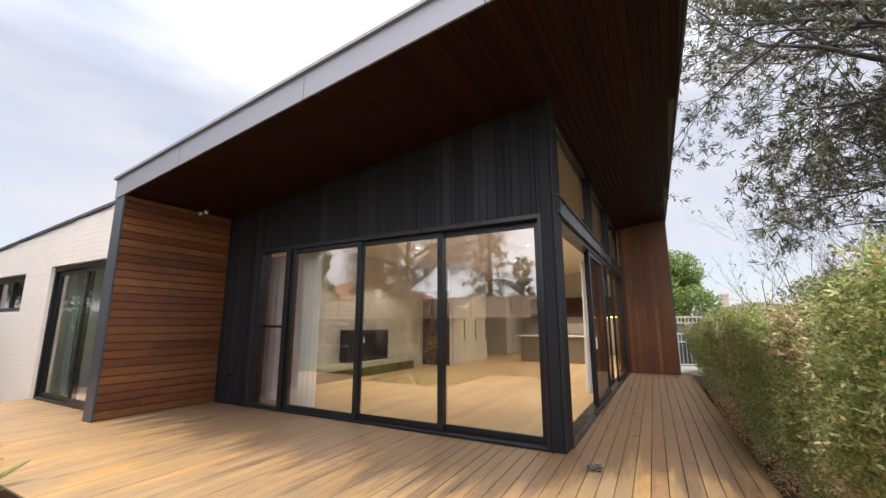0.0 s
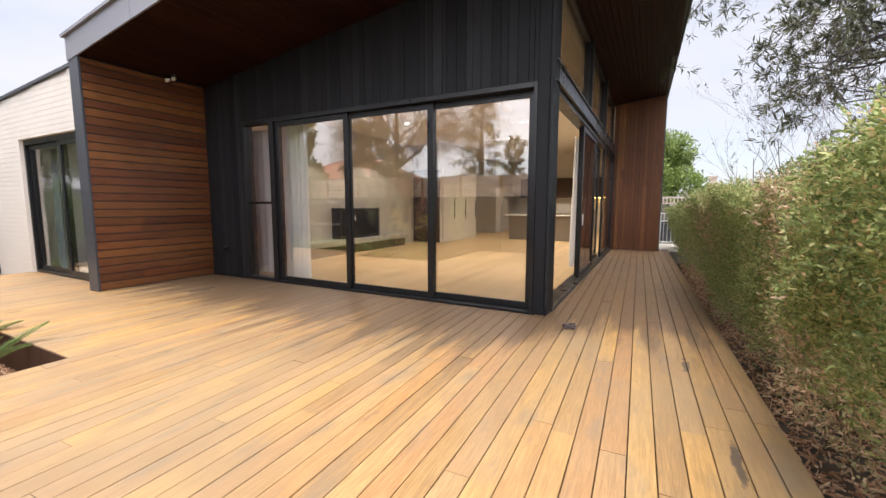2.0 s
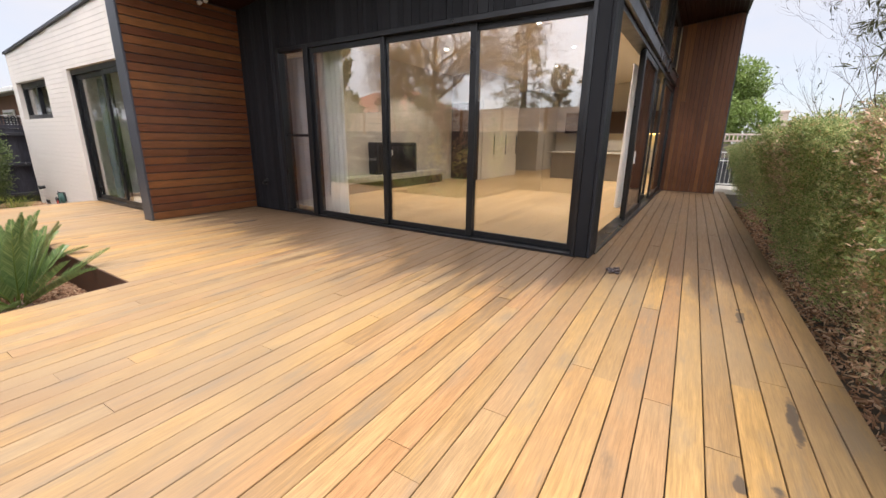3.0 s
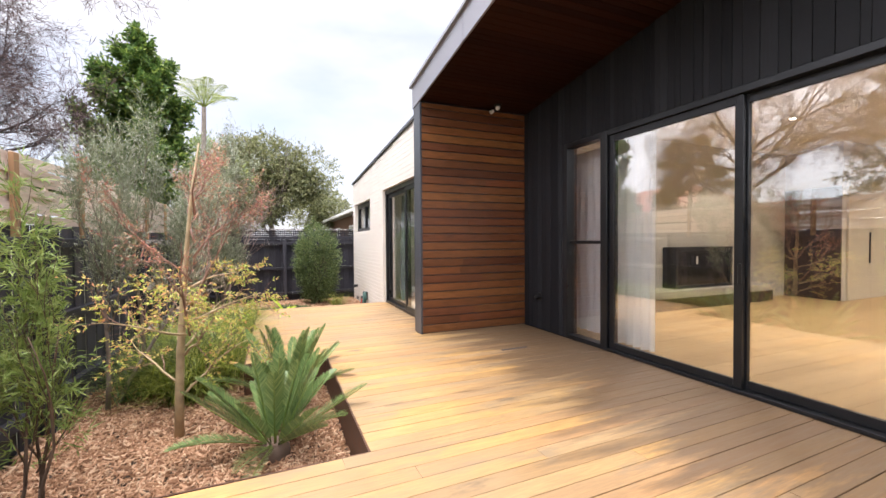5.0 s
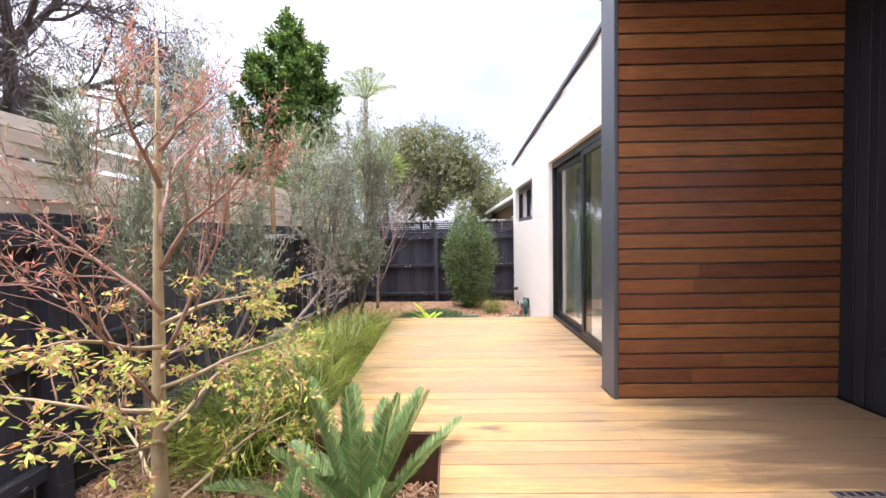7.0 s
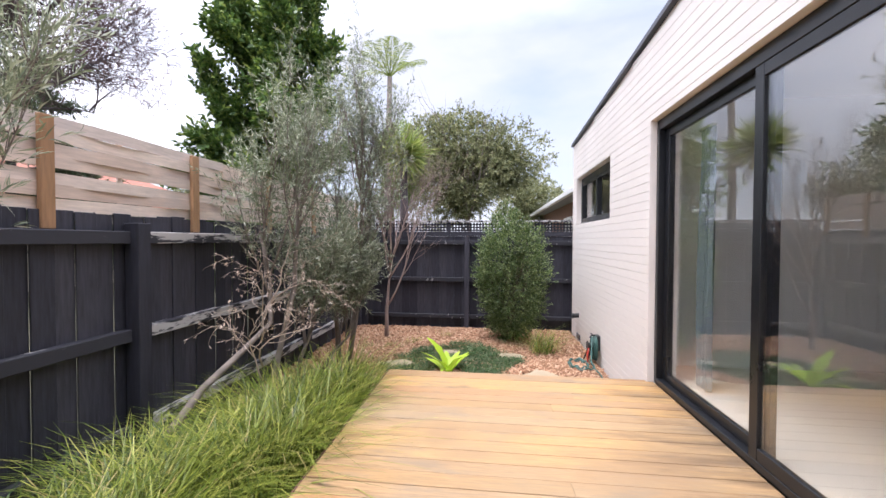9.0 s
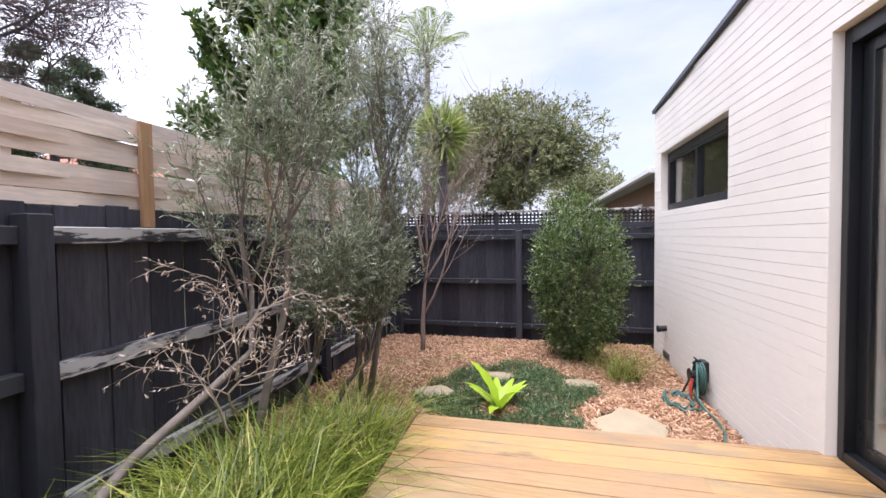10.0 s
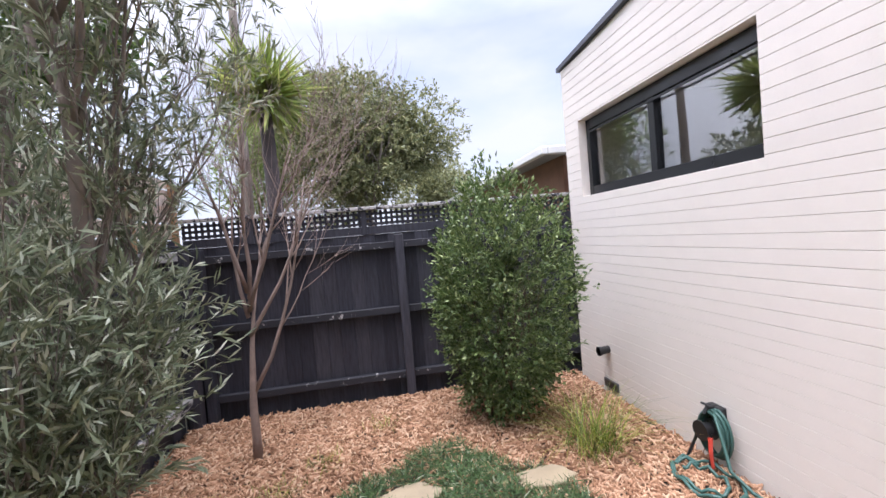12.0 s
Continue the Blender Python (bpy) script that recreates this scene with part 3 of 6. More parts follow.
room.box(-5.3, -0.3, 19.3, 19.45, 0, 4.6).box(-5.45, -5.3, 17.05, 19.45, 0, 4.6).box(-0.33, -0.18, 12.76, 19.45, 0, 4.6)
structure("wall_inside", room, M_PLASTER, "warm white plaster walls of the living room", "wall")
lid = MB().prism([(-6.75, soffit(-6.75) - 0.1), (XS - 0.16, soffit(XS - 0.16) - 0.1), (XS - 0.16, soffit(XS) + 0.02), (-6.75, soffit(-6.75) + 0.02)], "y", 4.72, 19.45)
structure("ceiling_inside", lid, M_CEILING, "sloping white plaster ceiling", "ceiling", normals=True)
M_DARKWOOD = timber("dark_joinery_veneer", [(0.0, (0.055, 0.03, 0.02)), (1.0, (0.08, 0.045, 0.03))], (5, 5, 0.5), (0.7, 1.1), 0.45)
M_STONE = painted("pale_concrete_bench", (0.42, 0.40, 0.35), 0.6, 0.12, 4.0, relief=0.15)
M_BLACK = painted("matt_black_steel", (0.01, 0.01, 0.011), 0.4, 0.1)
M_CREAM = painted("cream_lacquer_joinery", (0.60, 0.55, 0.45), 0.45, 0.03)
M_LINEN = painted("white_linen_curtain", (0.93, 0.93, 0.92), 0.9, 0.03, 8.0, relief=0.3, fine=400)
M_SHEER = painted("grey_linen_curtain", (0.74, 0.75, 0.78), 0.9, 0.05, 8.0, relief=0.3, fine=400)

M_BLACKGLASS = painted("black_glass", (0.006, 0.006, 0.007), 0.12, 0.1)
hearth = thing("hearth_bench", (-6.05, 8.4, FZ), "long low pale concrete hearth bench on the floor", "bench")
part("plinth", MB().cbox(-6.298, -5.95, 6.0, 10.5, FZ, 0.27, 0.004), M_DARKWOOD, hearth, "dark recessed plinth")
part("slab", MB().cbox(-6.298, -5.85, 5.95, 10.55, 0.27, 0.40, 0.006), M_STONE, hearth)
fire = thing("fireplace", (-6.2, 8.3, 0.4), "black steel fireplace box above the hearth bench", "fireplace")
part("surround", MB().cbox(-6.298, -6.02, 7.65, 7.72, 0.402, 1.18, 0.004).cbox(-6.298, -6.02, 9.21, 9.28, 0.402, 1.18, 0.004).cbox(-6.298, -6.02, 7.72, 9.21, 1.10, 1.18, 0.004).cbox(-6.298, -6.02, 7.72, 9.21, 0.402, 0.46, 0.004), M_BLACK, fire)
part("firebox", MB().box(-6.298, -6.28, 7.72, 9.21, 0.46, 1.10), M_BLACK, fire)
part("glass", MB().box(-6.06, -6.052, 7.72, 9.21, 0.46, 1.10), M_BLACKGLASS, fire)
part("handle", MB().cbox(-6.02, -6.0, 8.2, 8.23, 0.86, 1.0, 0.004), M_WHITEMETAL, fire, "bright metal handle")
joint = thing("joinery_wall", (-5.9, 11.57, FZ), "dark timber veneer tall cupboards", "cupboard")
for k in range(2):
    d = part("door", MB().cbox(-6.29 + 0.5 * k, -5.80 + 0.5 * k, 11.56, 11.597, FZ + 0.002, 2.4, 0.003), M_DARKWOOD, joint)
    part("handle", MB().cbox(-5.86 + 0.1 * k, -5.83 + 0.1 * k, 11.535, 11.559, 0.95, 1.3, 0.004), M_BLACK, d, "black pull handle")
pantry = thing("pantry_cupboard", (-5.26, 13.0, FZ), "cream lacquered tall cupboards with black pulls", "cupboard")
for k in range(3):
    d = part("door", MB().cbox(-5.297, -5.26, 11.76 + 0.93 * k, 12.685 + 0.93 * k, FZ + 0.002, 2.5, 0.003), M_CREAM, pantry)
    part("handle", MB().cbox(-5.259, -5.235, 12.58 + 0.93 * k, 12.61 + 0.93 * k, 0.8, 1.45, 0.004), M_BLACK, d, "long black pull handle")
island = thing("kitchen_island", (-2.5, 14.4, FZ), "stone-topped kitchen island on the oak floor", "kitchen island")
part("body", MB().cbox(-3.75, -1.25, 14.05, 14.85, FZ + 0.002, 0.88, 0.004), painted("grey_brown_panel", (0.20, 0.17, 0.13), 0.5, 0.08), island)
part("worktop", MB().cbox(-3.85, -1.15, 13.95, 14.95, 0.88, 0.92, 0.005), M_STONE, island, "pale stone worktop")
units = thing("kitchen_units", (-2.5, 18.9, FZ), "cream kitchen cupboards with a lit shelf", "kitchen cupboard")
for k in range(5):
    d = part("door", MB().cbox(-4.8 + 0.86 * k, -3.95 + 0.86 * k, 18.66, 18.70, FZ + 0.1, 0.88, 0.003), M_CREAM, units)
    part("upper_door", MB().cbox(-4.8 + 0.86 * k, -3.95 + 0.86 * k, 18.95, 18.99, 1.62, 2.5, 0.003), M_DARKWOOD, units)
part("carcass", MB().box(-4.8, -0.5, 18.702, 19.298, FZ + 0.002, 0.878), M_CREAM, units)
part("upper_carcass", MB().box(-4.8, -0.5, 18.992, 19.298, 1.62, 2.5), M_DARKWOOD, units)
part("worktop", MB().cbox(-4.82, -0.48, 18.63, 19.298, 0.88, 0.92, 0.005), M_STONE, units)
part("light_strip", MB().box(-2.2, -0.52, 19.05, 19.08, 1.595, 1.617), lamp_material("warm_led_strip", (1.0, 0.62, 0.16), 9.0), units, "glowing warm strip light")

M_DOWN = lamp_material("downlight_lens", (1.0, 0.9, 0.75), 14.0)
for dx, dy in ((-4.9, 6.4), (-2.6, 6.4), (-4.9, 9.0), (-2.6, 9.0), (-1.2, 7.7), (-2.6, 11.6), (-1.2, 11.6), (-3.6, 13.4), (-2.4, 13.4), (-1.2, 13.4), (-3.4, 16.6), (-1.8, 16.6)):
    z = soffit(dx) - 0.1
    dl = thing("downlight", (dx, dy, z), "small round lit ceiling downlight", "downlight", "ceiling downlights")
    part("rim", MB().lathe([(0.055, -0.012), (0.058, -0.006), (0.058, 0.01)], dx, dy, 16, "z", z), M_WHITEMETAL, dl)
    part("lens", MB().lathe([(0.04, -0.016), (0.042, -0.012)], dx, dy, 16, "z", z), M_DOWN, dl)
    lp = new("downlight_lamp", bpy.data.lights.new("downlight_lamp", "SPOT"))
    lp.data.energy, lp.data.color, lp.data.spot_size, lp.data.shadow_soft_size = 78, (1.0, 0.92, 0.81), radians(110), 0.04
    lp.matrix_basis = look((dx, dy, z - 0.03), (dx, dy, 0))
grille = thing("air_grille", (-1.0, 10.2, soffit(-1.0) - 0.1), "dark slotted air grille in the ceiling", "air vent")
for k in range(4):
    part("slat", MB().cbox(-1.35, -0.65, 10.1 + 0.05 * k, 10.13 + 0.05 * k, soffit(-1.0) - 0.155, soffit(-1.0) - 0.14, 0.002), M_BLACK, grille)
part("backing", MB().box(-1.38, -0.62, 10.07, 10.31, soffit(-1.0) - 0.139, soffit(-1.0) - 0.06), M_BLACK, grille)


def curtain(at, length, axis, z0, z1, folds, depth, material, label):
    """A hanging curtain of rounded folds, 8 mm thick, on a slim track."""
    x, y = at
    c = thing("curtain", (x, y, z0), label, "curtain")
    rng = random.Random(int(1000 * (x + 3 * y)))
    n = folds * 8
    cols, rows = n + 1, 7
    phases = [rng.uniform(-0.5, 0.5) for _ in range(folds + 2)]
    vs, fs = [], []
    for side in (0, 1):
        for r in range(rows):
            t = r / (rows - 1)
            for i in range(cols):
                u = i / n
                ph = phases[int(u * folds)] * math.sin(math.pi * (u * folds % 1))
                d = depth * (0.75 + 0.35 * t) * math.sin(2 * math.pi * (u * folds) + ph) + 0.008 * side + 0.012 * math.sin(9 * u + 4 * t)
                a = (u - 0.5) * length * (1 + 0.10 * t * math.sin(3 * u + phases[0])) + 0.01 * math.sin(13 * u + 3 * t)
                p = (x + a, y + d) if axis == "x" else (x + d, y + a)
                vs.append((*p, z1 - t * (z1 - z0)))
    for side in (0, 1):
        o = side * cols * rows
        for r in range(rows - 1):
            for i in range(n):
                q = (o + r * cols + i, o + r * cols + i + 1, o + (r + 1) * cols + i + 1, o + (r + 1) * cols + i)
                fs.append(q if side else q[::-1])
    m = MB()
    m.add(vs, fs)
    part("fabric", m, material, c, smooth=True)
    if axis == "x":
        part("track", MB().cbox(x - 0.55 * length, x + 0.55 * length, y - 0.015, y + 0.025, z1, z1 + 0.03, 0.004), M_WHITEMETAL, c)
    else:
        part("track", MB().cbox(x - 0.015, x + 0.025, y - 0.55 * length, y + 0.55 * length, z1, z1 + 0.03, 0.004), M_WHITEMETAL, c)
    return c


M_BLUE = painted("blue_grey_curtain", (0.20, 0.25, 0.28), 0.9, 0.05, 8.0)
curtain((-4.5, 4.84), 0.68, "x", FZ + 0.01, 2.55, 6, 0.045, M_LINEN, "white linen curtain drawn back in soft folds")
curtain((-5.22, 4.95), 1.2, "x", FZ + 0.01, 2.55, 9, 0.035, M_SHEER, "grey sheer curtain behind the narrow window")
curtain((-0.54, 8.5), 0.5, "y", FZ + 0.01, 2.55, 5, 0.04, M_SHEER, "white linen curtain gathered beside the open door")

# ---- the bedroom behind the white wing ----
# cross wall near x -10 is added so that light bounces in the bedroom
bed = MB().box(-12.82, -6.48, 6.4, 6.5, 0.0, 3.0).box(-6.62, -6.48, 3.28, 6.4, 0.0, 3.0).box(-10.0, -9.9, 3.28, 6.39, 0.021, 2.749)
structure("wall_bedroom", bed, painted("white_bedroom_paint", (0.84, 0.84, 0.83), 0.8, 0.03), "plain pale bedroom walls", "wall")
structure("ceiling_bedroom", MB().box(-12.82, -6.48, 3.28, 6.5, 2.75, 2.82), M_CEILING, "white bedroom ceiling", "ceiling")
structure("floor_bedroom", MB().box(-12.82, -6.48, 3.23, 6.5, -0.05, 0.02), painted("beige_carpet", (0.64, 0.60, 0.53), 0.95, 0.08, 30, relief=0.5), "beige carpet in the bedroom", "carpet")
curtain((-9.24, 3.42), 0.22, "x", 0.03, 2.3, 3, 0.035, M_BLUE, "grey-blue curtain beside the bedroom door")

# ---- fixtures on the house ----
spot = thing("spotlight", (-6.05, 3.9, soffit(-6.05)), "twin white exterior spotlight under the soffit", "spotlight")
z = soffit(-6.05)
part("base", MB().lathe([(0.05, -0.03), (0.055, -0.004)], -6.05, 3.9, 16, "z", z), M_BLACK, spot)
for k in (-1, 1):
    d = Vector((0.55 * k, -0.75, -0.45)).normalized()
    c = Vector((-6.05 + 0.07 * k, 3.88, z - 0.07))
    h = part("head", MB().tube([c, c + 0.02 * d, c + 0.06 * d], [0.018, 0.028, 0.031], 14), M_WHITEMETAL, spot, "white lamp head")
    part("lens", MB().tube([c + 0.061 * d, c + 0.066 * d, c + 0.072 * d], [0.029, 0.025, 0.015], 14), M_WHITEMETAL, h, "white frosted lens")
    part("stem", MB().tube([(-6.05, 3.9, z - 0.02), c], 0.012, 8), M_BLACK, spot)
tapv = thing("wall_vent", (-5.83, 4.49, 0.49), "small round black outlet on the black wall", "wall outlet")
part("flange", MB().lathe([(0.06, 0), (0.06, -0.012), (0.05, -0.016)], -5.83, 0.49, 16, "y", 4.49), M_BLACK, tapv)
part("spout", MB().tube([(-5.83, 4.48, 0.49), (-5.83, 4.43, 0.49), (-5.83, 4.40, 0.47)], [0.03, 0.028, 0.026], 10), M_BLACK, tapv)
pipe = thing("overflow_pipe", (-12.39, 3.0, 0.06), "black stub pipe in the white brick wall", "pipe")
part("stub", MB().tube([(-12.39, 3.03, 0.07), (-12.39, 2.93, 0.06)], 0.038, 12), M_BLACK, pipe)
part("rim", MB().lathe([(0.045, -0.02), (0.045, 0.0), (0.030, 0.0), (0.030, -0.02)], -12.39, 0.06, 14, "y", 2.928), M_BLACK, pipe)

# ---- plants: tools ----
def quads_object(name, verts, material, parent=None, label="", per=4, smooth=False):
    """One mesh from an array of faces of `per` corners each."""
    v = np.asarray(verts, dtype=np.float32).reshape(-1, 3)
    n = len(v) // per
    me = bpy.data.meshes.new(name)
    me.vertices.add(len(v)), me.loops.add(len(v)), me.polygons.add(n)
    me.vertices.foreach_set("co", v.ravel())
    me.loops.foreach_set("vertex_index", np.arange(len(v), dtype=np.int32))
    me.polygons.foreach_set("loop_start", np.arange(0, len(v), per, dtype=np.int32))
    me.polygons.foreach_set("loop_total", np.full(n, per, dtype=np.int32))
    me.update(calc_edges=True)
    me.materials.append(material)
    ob = new(name, me)
    if parent is not None:
        ob.parent = parent
        ob.matrix_parent_inverse = Matrix.Translation(parent.location).inverted()
    if label:
        ob["label"] = label
    return ob


def unit(a):
    return a / np.maximum(np.linalg.norm(a, axis=-1, keepdims=True), 1e-9)


def leaf_quads(p, d, length, width, rng, curl=0.15):
    """A pointed leaf for each row: from p along d."""
    d = unit(d)
    s = unit(np.cross(d, unit(rng.normal(size=d.shape) + np.array([0, 0, 1.2]))))
    nrm = np.cross(s, d)
    L, W = np.reshape(length, (-1, 1)), np.reshape(width, (-1, 1))
    mid = p + 0.45 * L * d + curl * L * nrm * 0.5
    return np.stack([p, mid - 0.5 * W * s, p + L * d, mid + 0.5 * W * s], axis=1)


def sprigs(rng, bases, dirs, count, length, leaf_l, leaf_w, angle=0.8):
    """Short twigs set with leaves: arrays of twig feet and directions in, leaf faces out."""
    n = len(bases)
    t = rng.uniform(0.05, 1.0, size=(n, count, 1))
    L = rng.uniform(0.6, 1.25, size=(n, 1, 1)) * length
    d = unit(dirs)[:, None, :]
    p = bases[:, None, :] + t * L * d
    out = unit(d + angle * rng.normal(size=(n, count, 3)))
    k = n * count
    return leaf_quads(p.reshape(k, 3), out.reshape(k, 3), rng.uniform(0.65, 1.25, k) * leaf_l, rng.uniform(0.7, 1.2, k) * leaf_w, rng)


def grow(rng, start, direction, length, radius, levels, kids=4, spread=0.8, up=0.15, wander=0.18, shrink=0.62, first=0.3, steps=6):
    """A branching skeleton: a list of (points, radii, level)."""
    out = []

    def limb(p, d, ln, r, level):
        pts, rad = [np.array(p)], [r]
        q, d = np.array(p, dtype=float), unit(np.array(d, dtype=float))
        for i in range(steps):
            d = unit(d + wander * rng.normal(size=3) + np.array([0, 0, up * (1 if level else 0.3)]))
            q = q + d * ln / steps
            pts.append(q.copy()), rad.append(r * (1 - 0.8 * (i + 1) / steps))
        out.append((pts, rad, level))
        if level + 1 < levels:
            for k in range(kids if level else kids + 1):
                f = first + (1 - first) * (k + rng.uniform(0, 0.9)) / (kids + (0 if level else 1))
                f = min(f, 0.98)
                i = min(int(f * steps), steps - 1)
                w = f * steps - i
                at = pts[i] * (1 - w) + pts[i + 1] * w
                axis = unit(pts[i + 1] - pts[i])
                side = unit(np.cross(axis, rng.normal(size=3)))
                limb(at, axis + spread * rng.uniform(0.7, 1.4) * side, ln * shrink * rng.uniform(0.7, 1.15), max(0.002, r * (1 - 0.75 * f) * 0.6), level + 1)

    limb(start, direction, length, radius, 0)
    return out


def wood(name, skeleton, material, parent, label="", sides=(8, 6, 4, 3, 3)):
    m = MB()
    for pts, rad, level in skeleton:
        m.tube(pts, rad, sides[min(level, 4)])
    return part(name, m, material, parent, label, smooth=True)


def along(rng, skeleton, level, per):
    """Feet and directions of twigs on all limbs of at least that level."""
    feet, dirs = [], []
    for pts, rad, lv in skeleton:
        if lv >= level:
            for _ in range(per):
                i = rng.integers(1 if lv < 2 else 0, len(pts) - 1)
                w = rng.uniform()
                feet.append(pts[i] * (1 - w) + pts[i + 1] * w)
                dirs.append(unit(pts[i + 1] - pts[i]) + 0.7 * rng.normal(size=3))
    return np.array(feet), np.array(dirs)


def lumpy(rng, n, centre, radii, lumps=9, inner=0.55, rough=0.3):
    """Points and outward directions in a crown that is made of uneven lumps."""
    c = unit(rng.normal(size=(lumps, 3)))
    amp = rng.uniform(-rough, rough, lumps)
    d = unit(rng.normal(size=(n, 3)))
    r = 0.88 + sum(a * np.clip((d @ v) - 0.35, 0, 1) * 1.6 for a, v in zip(amp, c))
    r = r + 0.05 * np.sin(9 * d[:, 0] + 4) * np.sin(8 * d[:, 1]) + 0.05 * np.sin(13 * d[:, 2])
    r = r * (inner + (1 - inner) * rng.uniform(size=n) ** 0.5)
    return np.array(centre) + d * r[:, None] * np.array(radii), d


BARK_BROWN = painted("brown_bark", (0.10, 0.065, 0.045), 0.85, 0.3, 8, relief=0.6)
BARK_GREY = painted("grey_bark", (0.20, 0.165, 0.14), 0.85, 0.3, 10, relief=0.6)
BARK_DARK = painted("dark_bark", (0.075, 0.06, 0.062), 0.85, 0.3, 8, relief=0.6)
BARK_PALE = painted("pale_maple_bark", (0.42, 0.32, 0.19), 0.7, 0.25, 12, relief=0.4)
BARK_RED = painted("reddish_twigs", (0.27, 0.155, 0.115), 0.7, 0.25, 12, relief=0.3)
L_HEDGE = leaf_material("hedge_leaves", [(0.0, (0.130, 0.180, 0.068)), (0.4, (0.240, 0.300, 0.108)), (0.72, (0.360, 0.405, 0.165)), (0.90, (0.480, 0.450, 0.220)), (1.0, (0.580, 0.350, 0.220))], 0.5, 0.42, 0.25)
L_DRY = leaf_material("dry_hedge_leaves", [(0.0, (0.230, 0.160, 0.100)), (0.3, (0.220, 0.250, 0.105)), (0.6, (0.480, 0.310, 0.195)), (0.85, (0.640, 0.450, 0.320)), (1.0, (0.290, 0.320, 0.130))])
L_DARK = leaf_material("dark_green_leaves", [(0.0, (0.049, 0.099, 0.025)), (0.6, (0.099, 0.174, 0.042)), (0.85, (0.199, 0.282, 0.059)), (1.0, (0.332, 0.398, 0.099))], 0.4)
L_GUM = leaf_material("gum_leaves", [(0.0, (0.105, 0.128, 0.060)), (0.5, (0.180, 0.195, 0.090)), (1.0, (0.300, 0.285, 0.135))])
L_GREY = leaf_material("grey_green_leaves", [(0.0, (0.105, 0.132, 0.078)), (0.45, (0.200, 0.232, 0.142)), (0.8, (0.315, 0.340, 0.230)), (1.0, (0.620, 0.640, 0.530))], 0.4)
L_BUSH = leaf_material("round_bush_leaves", [(0.0, (0.050, 0.085, 0.028)), (0.5, (0.105, 0.155, 0.052)), (0.85, (0.190, 0.245, 0.090)), (1.0, (0.330, 0.380, 0.180))], 0.35)
L_GRASS = leaf_material("strappy_grass_blades", [(0.0, (0.038, 0.062, 0.008)), (0.4, (0.110, 0.150, 0.020)), (0.75, (0.215, 0.250, 0.038)), (0.93, (0.380, 0.380, 0.090)), (1.0, (0.380, 0.290, 0.140))], 0.36, 0.3)
L_CYCAD = leaf_material("cycad_leaflets", [(0.0, (0.085, 0.150, 0.048)), (0.6, (0.155, 0.230, 0.080)), (1.0, (0.260, 0.325, 0.125))], 0.33, 0.14, 0.6)
L_FERN = leaf_material("lime_fern_leaves", [(0.0, (0.264, 0.425, 0.020)), (1.0, (0.432, 0.575, 0.040))], 0.4, 0.35)
L_MAPLE = leaf_material("yellow_maple_leaves", [(0.0, (0.30, 0.42, 0.08)), (0.4, (0.50, 0.52, 0.12)), (0.7, (0.62, 0.44, 0.17)), (1.0, (0.56, 0.25, 0.15))], 0.5, 0.4)
L_WATTLE = leaf_material("dull_olive_leaves", [(0.0, (0.050, 0.056, 0.032)), (0.6, (0.092, 0.100, 0.054)), (1.0, (0.180, 0.175, 0.088))], 0.5, 0.15)
L_TWIG = leaf_material("grey_purple_twigs", [(0.0, (0.067, 0.044, 0.045)), (1.0, (0.123, 0.080, 0.075))], 0.8, 0.0)
L_RED = leaf_material("red_maple_twigs", [(0.0, (0.330, 0.110, 0.085)), (0.5, (0.440, 0.190, 0.140)), (0.8, (0.400, 0.290, 0.170)), (1.0, (0.300, 0.330, 0.160))], 0.5, 0.3)
L_LIGHT = leaf_material("light_green_leaves", [(0.0, (0.12, 0.18, 0.04)), (0.6, (0.19, 0.26, 0.07)), (1.0, (0.3, 0.36, 0.13))], 0.5, 0.35)
L_COVER = leaf_material("groundcover_blades", [(0.0, (0.030, 0.062, 0.022)), (0.6, (0.060, 0.110, 0.038)), (0.95, (0.120, 0.175, 0.070)), (1.0, (0.420, 0.440, 0.330))], 0.5, 0.15)
L_CONIFER = leaf_material("conifer_needles", [(0.0, (0.036, 0.060, 0.030)), (0.6, (0.060, 0.090, 0.042)), (1.0, (0.108, 0.132, 0.060))], 0.55, 0.15)
L_PALM = leaf_material("palm_leaflets", [(0.0, (0.117, 0.169, 0.039)), (0.6, (0.221, 0.273, 0.065)), (1.0, (0.390, 0.416, 0.130))], 0.4, 0.3)
M_CHIP = leaf_material("bark_chips", [(0.0, (0.155, 0.079, 0.045)), (0.35, (0.278, 0.153, 0.089)), (0.7, (0.392, 0.238, 0.149)), (1.0, (0.515, 0.366, 0.247))], 0.85, 0.0, 0.2)
M_FLAG = painted("pale_sandstone", (0.31, 0.25, 0.165), 0.85, 0.15, 5, relief=0.4)

# ---- hedge along the deck ----
rng = np.random.default_rng(11)
hedge = thing("hedge", (2.3, 6.0, GROUND), "long clipped leafy green hedge beside the deck", "hedge")


def hedge_face(y, z):
    """How far the leafy face stands out over the deck's edge."""
    return 1.80 + 0.06 * np.sin(1.7 * y + 0.6) + 0.05 * np.sin(4.1 * y + 2.0 * z) + 0.05 * np.sin(3.3 * z + y) + 0.045 * np.sin(9.0 * y + 5.0 * z) * np.sin(8.0 * z - 3.0 * y) + 0.03 * np.sin(17.0 * y - 6.0 * z) * np.sin(15.0 * z) - 0.16 * np.clip(z, 0, 1.2) - 0.02 * np.clip(y - 3, 0, 10) + 0.18 * np.clip(0.2 - z, 0, 1)


def hedge_top(y):
    return 1.50 - 0.021 * np.clip(y, 0, 14) + 0.05 * np.sin(1.3 * y) + 0.05 * np.sin(3.7 * y + 1)


